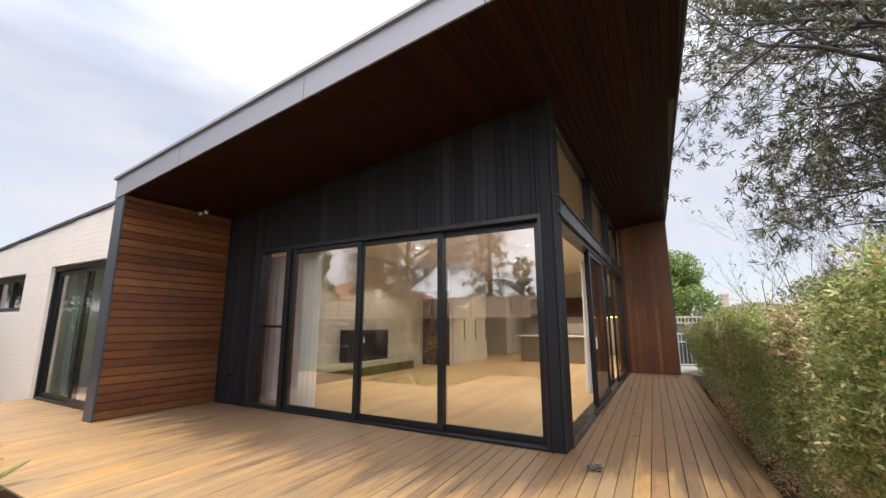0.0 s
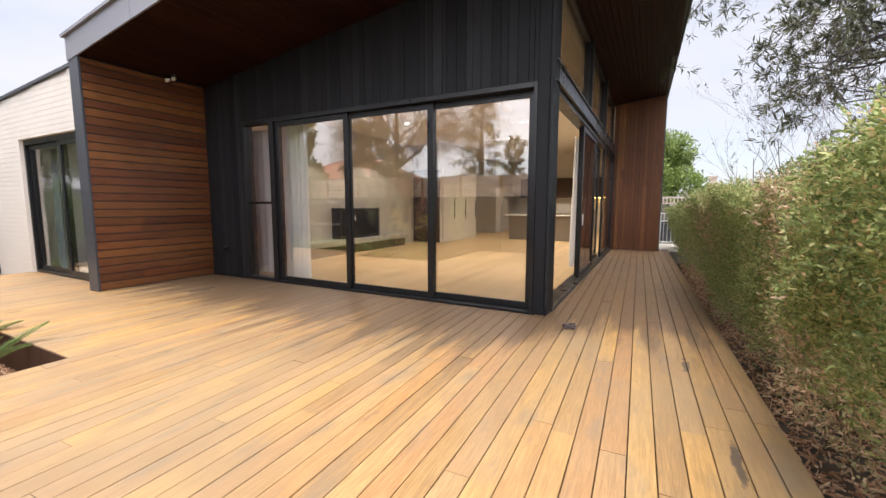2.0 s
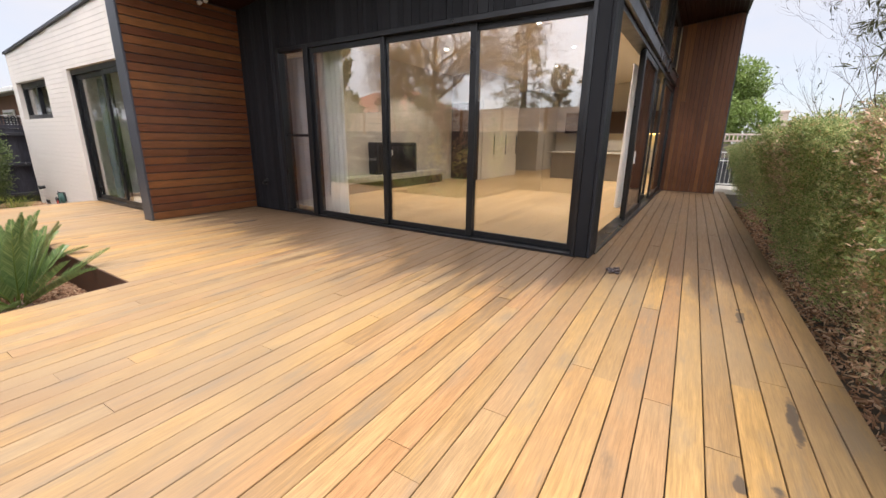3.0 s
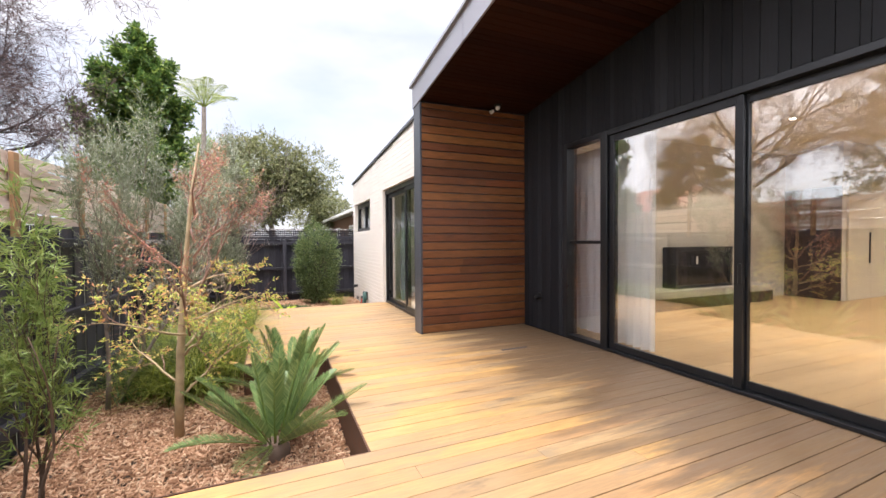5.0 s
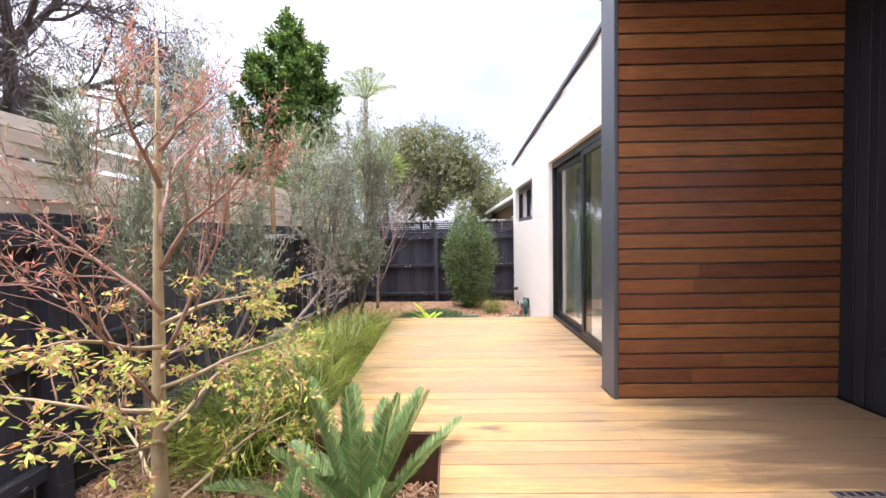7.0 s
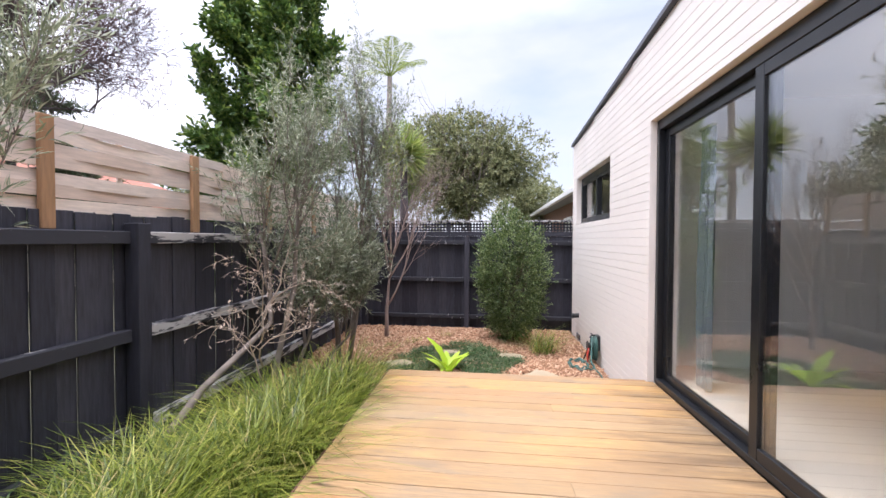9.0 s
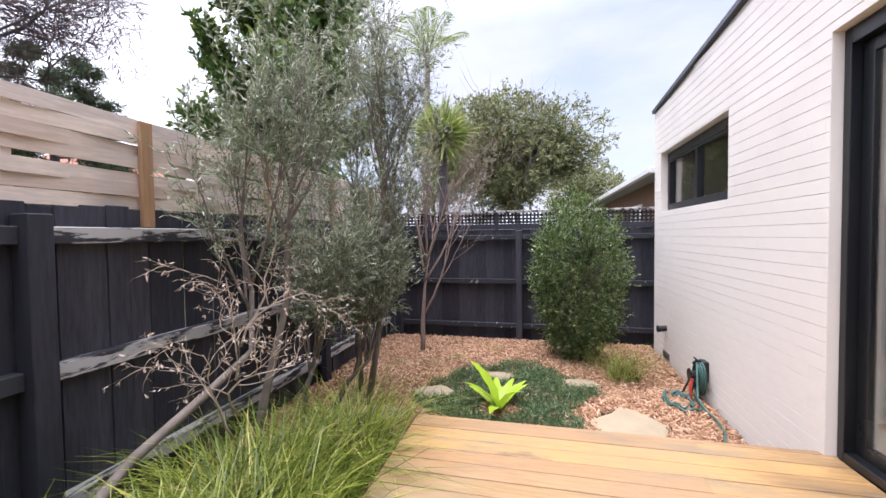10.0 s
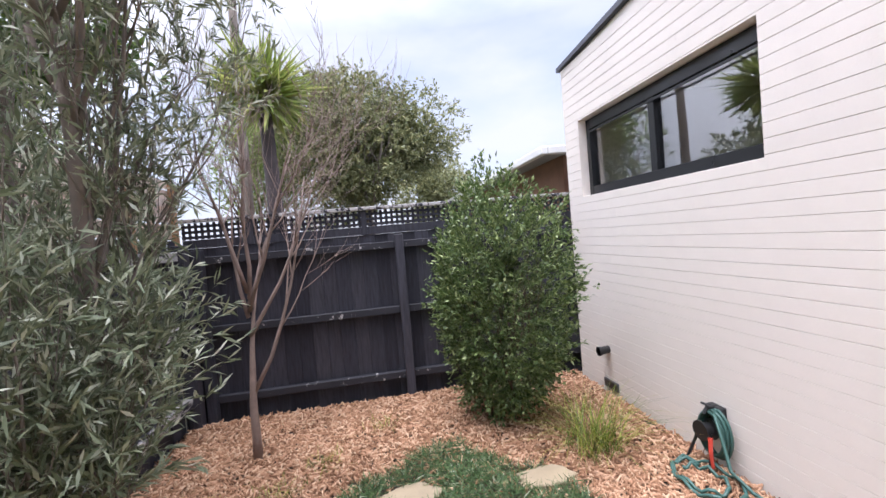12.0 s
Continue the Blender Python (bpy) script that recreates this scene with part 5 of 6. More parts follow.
feather = thing("feathery_shrub", (-3.75, -0.42, GROUND), "bright feathery green shrub by the fence", "shrub")
rng = np.random.default_rng(97)
sk = []
for k in range(7):
    sk += grow(rng, (-3.75 + 0.05 * rng.normal(), -0.42 + 0.04 * rng.normal(), -0.4), (0.06 * rng.normal(), 0.06 * rng.normal(), 1), 1.3, 0.012, 3, 6, 0.26, 0.0, 0.1, 0.5, 0.3)
sk = [b for b in sk if all(math.hypot(q[0] + 3.75, q[1] + 0.42) < 0.3 for q in b[0])]
wood("woody_base", sk, BARK_BROWN, feather)
f, d = along(rng, sk, 1, 6)
near_stem = np.hypot(f[:, 0] + 3.75, f[:, 1] + 0.42) < 0.2
f, d = f[near_stem], d[near_stem]
quads_object("foliage", sprigs(rng, f, d - np.array([0, 0, 0.4]), 10, 0.12, 0.07, 0.008, 0.5), L_LIGHT, feather)


# ---- mulch, groundcover, stepping stones ----
def chips(rng, n, xr, yr, inside, z=GROUND):
    """Flat splinters of bark lying at all angles, as closed wedges."""
    x, y = rng.uniform(*xr, n), rng.uniform(*yr, n)
    ok = inside(x, y)
    x, y = x[ok], y[ok]
    n = len(x)
    a, tilt = rng.uniform(0, 2 * np.pi, n), rng.normal(size=n) * 0.35
    L, W, H = rng.uniform(0.02, 0.085, n) * 0.5, rng.uniform(0.004, 0.013, n) * 0.5, rng.uniform(0.003, 0.007, n)
    u = np.stack([np.cos(a) * np.cos(tilt), np.sin(a) * np.cos(tilt), np.sin(tilt)], axis=1) * L[:, None]
    w = np.stack([-np.sin(a), np.cos(a), 0.4 * rng.normal(size=n)], axis=1) * W[:, None]
    c = np.stack([x, y, z + rng.uniform(0.0, 0.03, n)], axis=1)
    h = np.array([0, 0, 1]) * H[:, None]
    t = [c - u - w + h, c + u - 0.6 * w + h, c + u + 0.6 * w + h, c - u + w + h]
    b = [q - 2.2 * h for q in t]
    v = np.stack(t + b, axis=1).reshape(-1, 3)
    fs = np.array([(0, 1, 2, 3), (0, 4, 5, 1), (1, 5, 6, 2), (2, 6, 7, 3), (3, 7, 4, 0)])
    idx = (fs[None] + 8 * np.arange(n)[:, None, None]).reshape(-1, 4)
    me = bpy.data.meshes.new("mulch")
    me.vertices.add(len(v)), me.loops.add(idx.size), me.polygons.add(len(idx))
    me.vertices.foreach_set("co", v.astype(np.float32).ravel())
    me.loops.foreach_set("vertex_index", idx.astype(np.int32).ravel())
    me.polygons.foreach_set("loop_start", np.arange(0, idx.size, 4, dtype=np.int32))
    me.polygons.foreach_set("loop_total", np.full(len(idx), 4, dtype=np.int32))
    me.update(calc_edges=True)
    me.materials.append(M_CHIP)
    return me


STONES = [(-10.74, 0.33, 0.17, 0.24), (-11.34, 0.93, 0.13, 0.23), (-11.28, 1.84, 0.13, 0.22), (-10.28, 2.15, 0.42, 0.30), (-10.15, -0.05, 0.16, 0.24), (-9.75, 0.35, 0.16, 0.14)]


def on_stone(x, y):
    hit = np.zeros(len(x), dtype=bool)
    for sx, sy, a, b in STONES:
        hit |= ((x - sx) / a) ** 2 + ((y - sy) / b) ** 2 < 0.85
    return hit


def in_cover(x, y):
    a = ((x + 10.85) / 0.95) ** 2 + ((y - 1.08) / 0.86) ** 2 + 0.32 * np.sin(5 * x + 1) * np.sin(6 * y) + 0.16 * np.sin(13 * x) * np.sin(11 * y + 2)
    return (a < 1) & ~on_stone(x, y) & (((x + 10.45) / 0.2) ** 2 + ((y - 1.03) / 0.2) ** 2 > 1)


rng = np.random.default_rng(101)
bark = tagged(new("bark_mulch", chips(rng, 48000, (-13.05, -9.3), (-1.05, 2.98), lambda x, y: ~on_stone(x, y) & ~(in_cover(x, y) & (rng.uniform(size=len(x)) < 0.8)))),
              "loose reddish-brown bark chips over the garden bed", "mulch", "", "stuff")
tagged(new("bark_mulch", chips(rng, 21000, (-6.6, -3.4), (-1.05, 1.36), lambda x, y: (y < 0.5) | (x > -5.7))), "loose bark chips round the cycads", "mulch", "", "stuff")
tagged(new("leaf_litter", chips(rng, 9000, (1.6, 2.6), (-0.5, 13.0), lambda x, y: x > 0)), "dry litter under the hedge", "mulch", "", "stuff")
n = 46000
x, y = rng.uniform(-12.0, -9.5, n), rng.uniform(-0.1, 2.3, n)
ok = in_cover(x, y)
x, y = x[ok], y[ok]
n = len(x)
mound = 0.035 + 0.035 * np.sin(7 * x + 2) * np.sin(8 * y) + 0.02 * np.sin(19 * x) * np.sin(17 * y)
feet = np.stack([x, y, GROUND + np.maximum(mound, 0.01) * rng.uniform(0.2, 1.0, n)], axis=1)
dirs = np.stack([rng.normal(size=n), rng.normal(size=n), 0.7 * np.abs(rng.normal(size=n))], axis=1)
cover = tagged(quads_object("groundcover", leaf_quads(feet, dirs, rng.uniform(0.05, 0.12, n), rng.uniform(0.004, 0.007, n), rng), L_COVER), "mat of dark green fine groundcover", "groundcover", "", "stuff")
for sx, sy, a, b in STONES:
    rr = random.Random(int(-100 * sx))
    outline = []
    for k in range(14):
        t = 2 * math.pi * k / 14
        q = 1 + rr.uniform(-0.24, 0.16)
        outline.append((sx + a * q * math.cos(t), sy + b * q * math.sin(t)))
    m = MB()
    inner = [(sx + 0.93 * (u - sx), sy + 0.93 * (w - sy)) for u, w in outline]
    vs = [(u, w, GROUND - 0.03) for u, w in outline] + [(u, w, GROUND + 0.022) for u, w in outline] + [(u, w, GROUND + 0.03) for u, w in inner]
    fs = [(i, (i + 1) % 14, 14 + (i + 1) % 14, 14 + i) for i in range(14)] + [(14 + i, 14 + (i + 1) % 14, 28 + (i + 1) % 14, 28 + i) for i in range(14)] + [tuple(range(28, 42))]
    m.add(vs, fs)
    st = part("stepping_stone", m, M_FLAG)
    tagged(st, "flat irregular pale sandstone stepping stone", "stepping stone", "stepping stones")

# ---- hose and reel by the wall ----
M_HOSE = painted("green_rubber_hose", (0.04, 0.10, 0.085), 0.45, 0.15, 20)
M_RUBBER = painted("dark_plastic", (0.012, 0.013, 0.014), 0.4, 0.15)
M_REDPLASTIC = painted("red_plastic", (0.45, 0.05, 0.03), 0.4, 0.1)
hose = thing("garden_hose", (-10.9, 2.8, GROUND), "coiled green garden hose on the mulch", "hose")
coil = []
for k in range(60):
    t = k / 59
    a = 2 * math.pi * 2.2 * t + 2.4
    r = 0.17 + 0.05 * math.sin(5 * t)
    coil.append((-10.95 + r * math.cos(a) * 1.1, 2.74 + 0.75 * r * math.sin(a), GROUND + 0.045 + 0.02 * math.sin(7 * a)))
part("coil", MB().tube(coil, 0.011, 8), M_HOSE, hose, smooth=True)
run = [(-11.1, 2.93, 0.0), (-11.02, 2.90, 0.02), (-10.95, 2.88, -0.1), (-10.88, 2.86, -0.26), (-10.75, 2.88, GROUND + 0.04), (-10.55, 2.9, GROUND + 0.035), (-10.3, 2.86, GROUND + 0.035), (-10.05, 2.76, GROUND + 0.035), (-9.85, 2.74, GROUND + 0.04), (-9.7, 2.82, GROUND + 0.04)]
part("run", MB().tube(run, 0.011, 8), M_HOSE, hose, smooth=True)
for j in range(3):
    lp = []
    for k in range(33):
        a = 2 * math.pi * k / 32
        lp.append((-11.08 + 0.10 * math.sin(a) + 0.012 * j, 2.92 + 0.018 * j, -0.13 + (0.14 + 0.008 * j) * math.cos(a)))
    part("hanging_loop", MB().tube(lp, 0.011, 7), M_HOSE, hose, smooth=True)
reel = thing("hose_reel", (-11.1, 2.95, -0.1), "black plastic hose hanger with a tap on the wall", "hose reel")
part("bracket", MB().cbox(-11.16, -11.04, 2.96, 3.018, -0.16, 0.04, 0.008), M_RUBBER, reel)
part("drum", MB().lathe([(0.06, 0.0), (0.07, -0.02), (0.045, -0.03), (0.045, -0.08), (0.065, -0.09), (0.065, -0.10)], -11.1, -0.11, 18, "y", 2.958), M_RUBBER, reel)
part("tap", MB().tube([(-11.1, 3.0, 0.03), (-11.1, 2.92, 0.035), (-11.1, 2.89, 0.0)], [0.014, 0.014, 0.012], 8).cbox(-11.14, -11.06, 2.905, 2.925, 0.05, 0.062, 0.004), M_RUBBER, reel, "black garden tap")
part("nozzle", MB().tube([(-11.02, 2.86, -0.12), (-11.0, 2.84, -0.2), (-10.99, 2.84, -0.3)], [0.015, 0.013, 0.010], 10), M_REDPLASTIC, reel, "red spray nozzle")
part("leg", MB().tube([(-11.15, 2.9, -0.12), (-11.2, 2.82, GROUND)], 0.01, 6), M_RUBBER, reel)
part("leg", MB().tube([(-11.05, 2.9, -0.12), (-11.0, 2.82, GROUND)], 0.01, 6), M_RUBBER, reel)
airbrick = thing("wall_vent_grille", (-12.38, 3.0, -0.28), "small grey vent set low in the brick wall", "vent")
part("frame", MB().cbox(-12.48, -12.25, 3.0, 3.018, -0.32, -0.235, 0.003), M_STEEL, airbrick)
for k in range(5):
    part("slot", MB().box(-12.465 + 0.042 * k, -12.435 + 0.042 * k, 2.9985, 2.9999, -0.305, -0.25), M_RUBBER, airbrick)

# bits lying on the deck
rr = random.Random(3)
m = MB()
for k in range(44):
    a, r = rr.uniform(0, 6.28), rr.uniform(0, 0.07)
    p = (0.15 + r * math.cos(a), 4.17 + 1.2 * r * math.sin(a), 0.004 + 0.028 * rr.random())
    m.tube([p, (p[0] + rr.uniform(-0.03, 0.03), p[1] + rr.uniform(-0.03, 0.03), p[2] + 0.006)], [0.011, 0.007], 5)
clump = part("leaf_clump", m, BARK_DARK)
tagged(clump, "small dark clump of wet leaves on the deck", "debris")
drain = thing("deck_grate", (-5.07, 3.54, 0.0), "flat dark slotted drain cover in the deck", "drain cover")
part("frame", MB().cbox(-5.095, -5.045, 3.36, 3.73, -0.004, 0.004, 0.002), BARK_DARK, drain)
for k in range(7):
    part("slot", MB().box(-5.085, -5.055, 3.385 + 0.048 * k, 3.41 + 0.048 * k, 0.004, 0.0055), M_BLACK, drain)

# ---- distance: neighbours' trees, roofs, pole, gate ----
def crown_tree(name, seed, at, height, centre_z, radii, n, leaf_l, leaf_w, leaf, bark, label, lumps=12, inner=0.5, trunk=0.12):
    rng = np.random.default_rng(seed)
    t = thing(name, (*at, -0.42), label, "tree")
    sk = grow(rng, (*at, -0.45), (0.03, 0.02, 1), height * 0.7, trunk, 3, 8, 0.8, 0.15, 0.06, 0.5, 0.3)
    wood("trunk", sk, bark, t)
    ps, ds = [], []
    for k in range(7):
        o = unit(rng.normal(size=3)) * np.array(radii) * rng.uniform(0.35, 0.62)
        q, e = lumpy(rng, n // 7, np.array([*at, centre_z]) + o, np.array(radii) * rng.uniform(0.38, 0.6), lumps, inner)
        ps.append(q), ds.append(e)
    p, d = np.concatenate(ps), np.concatenate(ds)
    quads_object("crown", sprigs(rng, p, d + 0.7 * rng.normal(size=d.shape) + np.array([0, 0, 0.25]), 9, 0.30, leaf_l, leaf_w, 0.75), leaf, t)
    return t


def cone_tree(name, seed, at, height, radius, leaf, bark, label, n=5200, droop=0.2, leaf_l=0.13, leaf_w=0.05, gap=0.0, power=0.8, spires=()):
    """Tiers of side limbs up a straight trunk, set with sprigs."""
    rng = np.random.default_rng(seed)
    t = thing(name, (*at, -0.42), label, "tree")
    sk = [([np.array([*at, -0.45]), np.array([at[0], at[1], height * 0.5]), np.array([at[0], at[1], height])], [0.03 * height, 0.018 * height, 0.01], 0)]
    tiers = int(height * 7)
    feet, dirs = [], []
    for k in range(tiers):
        f = 0.12 + 0.88 * k / tiers
        z = f * height
        R = radius * (1 - f ** 1.3) ** power * rng.uniform(0.52, 1.2) + 0.08
        a = 2.4 * k + rng.normal() * 0.3
        o = np.array([math.cos(a), math.sin(a), 0])
        tip = np.array([at[0], at[1], z]) + o * R + np.array([0, 0, -droop * R + 0.1])
        root = np.array([at[0], at[1], z])
        mid = (root + tip) / 2 + np.array([0, 0, 0.1 * R])
        sk.append(([root, mid, tip], [0.03, 0.018, 0.005], 1))
        m = max(4, int(n / tiers * (0.3 + R / radius)))
        w = rng.uniform(gap, 1, m)[:, None]
        pos = root * (1 - w) + tip * w + rng.normal(size=(m, 3)) * 0.12 * (0.3 + R * 0.4)
        feet.append(pos), dirs.append(o + 0.6 * rng.normal(size=(m, 3)) + np.array([0, 0, 0.15]))
    for sx, sy, z0, z1, sr in spires:
        root, tip = np.array([at[0] + 0.4 * sx, at[1] + 0.4 * sy, z0]), np.array([at[0] + sx, at[1] + sy, z1])
        sk.append(([root, (root + tip) / 2, tip], [0.03, 0.02, 0.006], 1))
        w = rng.uniform(0, 1, int(220 * (z1 - z0)))[:, None]
        feet.append(root * (1 - w) + tip * w + rng.normal(size=(len(w), 3)) * sr * (1.15 - w)), dirs.append(rng.normal(size=(len(w), 3)) * 0.6 + np.array([0, 0, 0.7]))
    sk = sk[:1] + [b for b in sk[1:] if not (b[0][2][1] > -1.4 and at[1] < -1.3 and b[0][2][2] < 2.3 and at[1] > -3)]
    wood("trunk", sk, bark, t)
    feet, dirs = np.concatenate(feet), np.concatenate(dirs)
    behind = ~((feet[:, 1] > -1.4) & (feet[:, 2] < 2.35) & (at[1] > -3))
    quads_object("crown", sprigs(rng, feet[behind], dirs[behind], 8, 0.22, leaf_l, leaf_w, 0.7), leaf, t)
    return t


cone_tree("evergreen_tree", 201, (-11.5, -1.9), 5.55, 1.5, L_DARK, BARK_BROWN, "tall dense dark-leaved evergreen behind the fence", 12500, -0.25, 0.10, 0.05, 0.1, 0.75,
          ((0.05, 0.05, 4.6, 5.85, 0.07), (-0.3, 0.62, 3.6, 5.35, 0.12), (0.35, -0.5, 3.4, 4.9, 0.13), (-0.2, 0.95, 2.8, 4.4, 0.15), (0.5, -0.85, 2.6, 4.0, 0.16), (0.6, 0.5, 3.0, 4.5, 0.13)))
crown_tree("gum_tree", 203, (-19.6, 0.9), 6.5, 4.1, (2.1, 2.5, 2.3), 7200, 0.12, 0.045, L_GUM, BARK_GREY, "rounded olive-green tree beyond the back fence", 16, 0.45)
crown_tree("gum_tree", 207, (-20.5, -2.0), 6.2, 4.2, (1.6, 1.5, 1.9), 3000, 0.11, 0.035, L_LIGHT, BARK_BROWN, "light green tree beyond the back fence", 14, 0.45)
crown_tree("far_tree", 209, (-24.0, 3.6), 4.2, 2.6, (1.8, 1.7, 1.6), 2000, 0.12, 0.05, L_GUM, BARK_BROWN, "dull green tree by the neighbour's roof", 12, 0.4)
crown_tree("far_tree", 211, (1.6, 24.0), 5.5, 3.0, (2.2, 2.2, 2.2), 3600, 0.13, 0.06, L_LIGHT, BARK_BROWN, "light green tree beyond the gate", 14, 0.45)
crown_tree("far_tree", 213, (8.0, 22.0), 4.5, 2.2, (3.4, 2.0, 1.6), 2600, 0.12, 0.05, L_GUM, BARK_BROWN, "low dull green trees past the hedge", 14, 0.45)
crown_tree("far_tree", 217, (5.5, 13.5), 3.5, 1.7, (1.9, 1.7, 1.3), 3200, 0.09, 0.03, L_GUM, BARK_BROWN, "tangled olive shrubbery past the hedge", 14, 0.4)
cone_tree("cedar_tree", 221, (-15.0, -11.5), 6.5, 2.8, L_CONIFER, BARK_DARK, "broad dark cedar in a neighbour's garden", 9000, 0.1, 0.16, 0.03, 0.35, 0.5)
cone_tree("spruce_tree", 223, (-8.2, -13.0), 8.2, 2.3, L_CONIFER, BARK_DARK, "open spiky conifer in a neighbour's garden", 2600, 0.15, 0.16, 0.03, 0.3, 0.9)
cone_tree("cypress_tree", 225, (-7.3, -16.5), 5.6, 0.95, L_CONIFER, BARK_DARK, "dark columnar cypress beyond the fence", 2600, -0.4, 0.12, 0.03, 0.3, 0.35)
cone_tree("cypress_tree", 227, (-5.6, -16.8), 5.2, 0.75, L_CONIFER, BARK_DARK, "slim dark columnar cypress", 2200, -0.4, 0.12, 0.03, 0.3, 0.35)
crown_tree("far_tree", 229, (-21.0, -9.0), 5.0, 3.0, (2.6, 2.4, 2.0), 2600, 0.13, 0.05, L_GUM, BARK_BROWN, "olive tree beside the tiled roof", 14, 0.45)
crown_tree("far_tree", 231, (6.0, -14.0), 5.0, 3.0, (4.0, 2.4, 2.4), 2600, 0.14, 0.05, L_GUM, BARK_BROWN, "olive trees beyond the side fence", 14, 0.45)

rng = np.random.default_rng(241)
big = thing("bare_tree", (-8.1, -4.2, -0.42), "large leafless tree with a mesh of dark twigs", "tree")
sk = grow(rng, (-8.1, -4.2, -0.45), (0.0, 0.02, 1), 5.2, 0.19, 1, 0, wander=0.05)
for d, ln, z0 in (((-0.6, 0.8, 0.2), 3.3, 2.7), ((0.3, 0.9, 0.55), 2.8, 2.9), ((-0.8, 0.45, 0.6), 2.6, 3.1), ((0.8, 0.5, 0.6), 3.4, 2.7), ((-0.3, 0.7, 0.9), 3.6, 3.6), ((0.5, -0.5, 0.8), 3.6, 3.3), ((-0.7, -0.5, 0.8), 3.6, 3.5),
                  ((0.1, 0.4, 1.1), 3.2, 4.2), ((1.0, 0.0, 0.7), 3.4, 3.8)):
    sk += grow(rng, (-8.1, -4.2, z0), d, ln, 0.055, 4, 8, 0.7, 0.0, 0.22, 0.5, 0.18)
sk = sk[:1] + [b for b in sk[1:] if all(q[2] > 2.55 + 0.5 * max(0.0, q[1] + 2.2) for q in b[0])]
wood("trunk", sk, BARK_DARK, big)
f, d = along(rng, sk, 3, 3)
f, d = f[f[:, 2] > 2.75], d[f[:, 2] > 2.75]
quads_object("crown", sprigs(rng, f, d, 5, 0.25, 0.18, 0.007, 0.6), L_TWIG, big, "fine grey-purple twig tips")

palm = thing("palm_tree", (-16.6, -1.4, -0.42), "slender palm with drooping feather fronds", "palm tree")
rng = np.random.default_rng(251)
part("trunk", MB().tube([(-16.6, -1.4, -0.45), (-16.55, -1.35, 3.0), (-16.6, -1.3, 5.9)], [0.11, 0.09, 0.07], 10), BARK_GREY, palm, smooth=True)
for k in range(11):
    a = 2.4 * k
    r, q = frond(rng, (-16.6, -1.3, 5.9), (math.cos(a), math.sin(a)), 1.7, rng.uniform(0.5, 1.25), 0.34, 0.014, 46, 0.75, -0.35)
    fr = quads_object("frond", q, L_PALM, palm)
    part("rachis", MB().tube([tuple(p) for p in r], list(np.linspace(0.02, 0.006, 9)), 5), L_PALM, fr).matrix_parent_inverse = Matrix.Identity(4)
yucca = thing("cordyline", (-13.65, -0.25, -0.42), "spiky cordyline with a head of strap leaves", "cordyline")
part("trunk", MB().tube([(-13.65, -0.25, -0.45), (-13.6, -0.22, 1.5), (-13.65, -0.25, 3.0)], [0.1, 0.09, 0.07], 9), BARK_DARK, yucca, smooth=True)
n = 460
d = unit(rng.normal(size=(n, 3)) * np.array([1, 1, 0.8]) + np.array([0, 0, 0.35]))
quads_object("foliage", leaf_quads(np.tile([-13.65, -0.25, 3.05], (n, 1)) + 0.05 * rng.normal(size=(n, 3)), d, rng.uniform(0.5, 0.8, n), np.full(n, 0.05), rng), L_PALM, yucca)

M_TILE = painted("terracotta_roof", (0.28, 0.11, 0.07), 0.8, 0.2, 6, relief=0.4)
M_OLDTILE = painted("weathered_roof_tiles", (0.13, 0.09, 0.08), 0.85, 0.2, 6)
M_GREYROOF = painted("grey_metal_roof", (0.30, 0.31, 0.33), 0.5, 0.08, 2)
M_RENDER = painted("cream_render_wall", (0.52, 0.46, 0.38), 0.8, 0.08, 2)


def house(name, x0, x1, y0, y1, eaves, ridge, roof, label, wall=None):
    h = thing(name, ((x0 + x1) / 2, (y0 + y1) / 2, -0.42), label, "house")
    part("wall", MB().box(x0, x1, y0, y1, -0.44, eaves), wall or M_RENDER, h)
    o, my = 0.5, (y0 + y1) / 2
    d = min((y1 - y0) / 2, (x1 - x0) / 2) * 0.9
    m = MB()
    m.add([(x0 - o, y0 - o, eaves), (x1 + o, y0 - o, eaves), (x1 + o, y1 + o, eaves), (x0 - o, y1 + o, eaves), (x0 + d, my, ridge), (x1 - d, my, ridge)],
          [(0, 1, 5, 4), (1, 2, 5), (2, 3, 4, 5), (3, 0, 4), (3, 2, 1, 0)])
    part("roof", m, roof, h, normals=True)
    part("gutter", MB().cbox(x0 - o - 0.08, x1 + o + 0.08, y0 - o - 0.1, y0 - o, eaves - 0.08, eaves + 0.03, 0.01).cbox(x1 + o, x1 + o + 0.1, y0 - o, y1 + o, eaves - 0.08, eaves + 0.03, 0.01), M_WHITEMETAL, h, "white gutter")
    for k in range(2):
        wx = x0 + (x1 - x0) * (0.3 + 0.4 * k)
        w = part("window", MB().cbox(wx - 0.6, wx + 0.6, y0 - 0.04, y0 - 0.002, 0.9, 2.0, 0.01), M_WHITEMETAL, h)
        part("pane", MB().box(wx - 0.52, wx + 0.52, y0 - 0.05, y0 - 0.041, 0.98, 1.92), M_GLASS2, w)
    return h


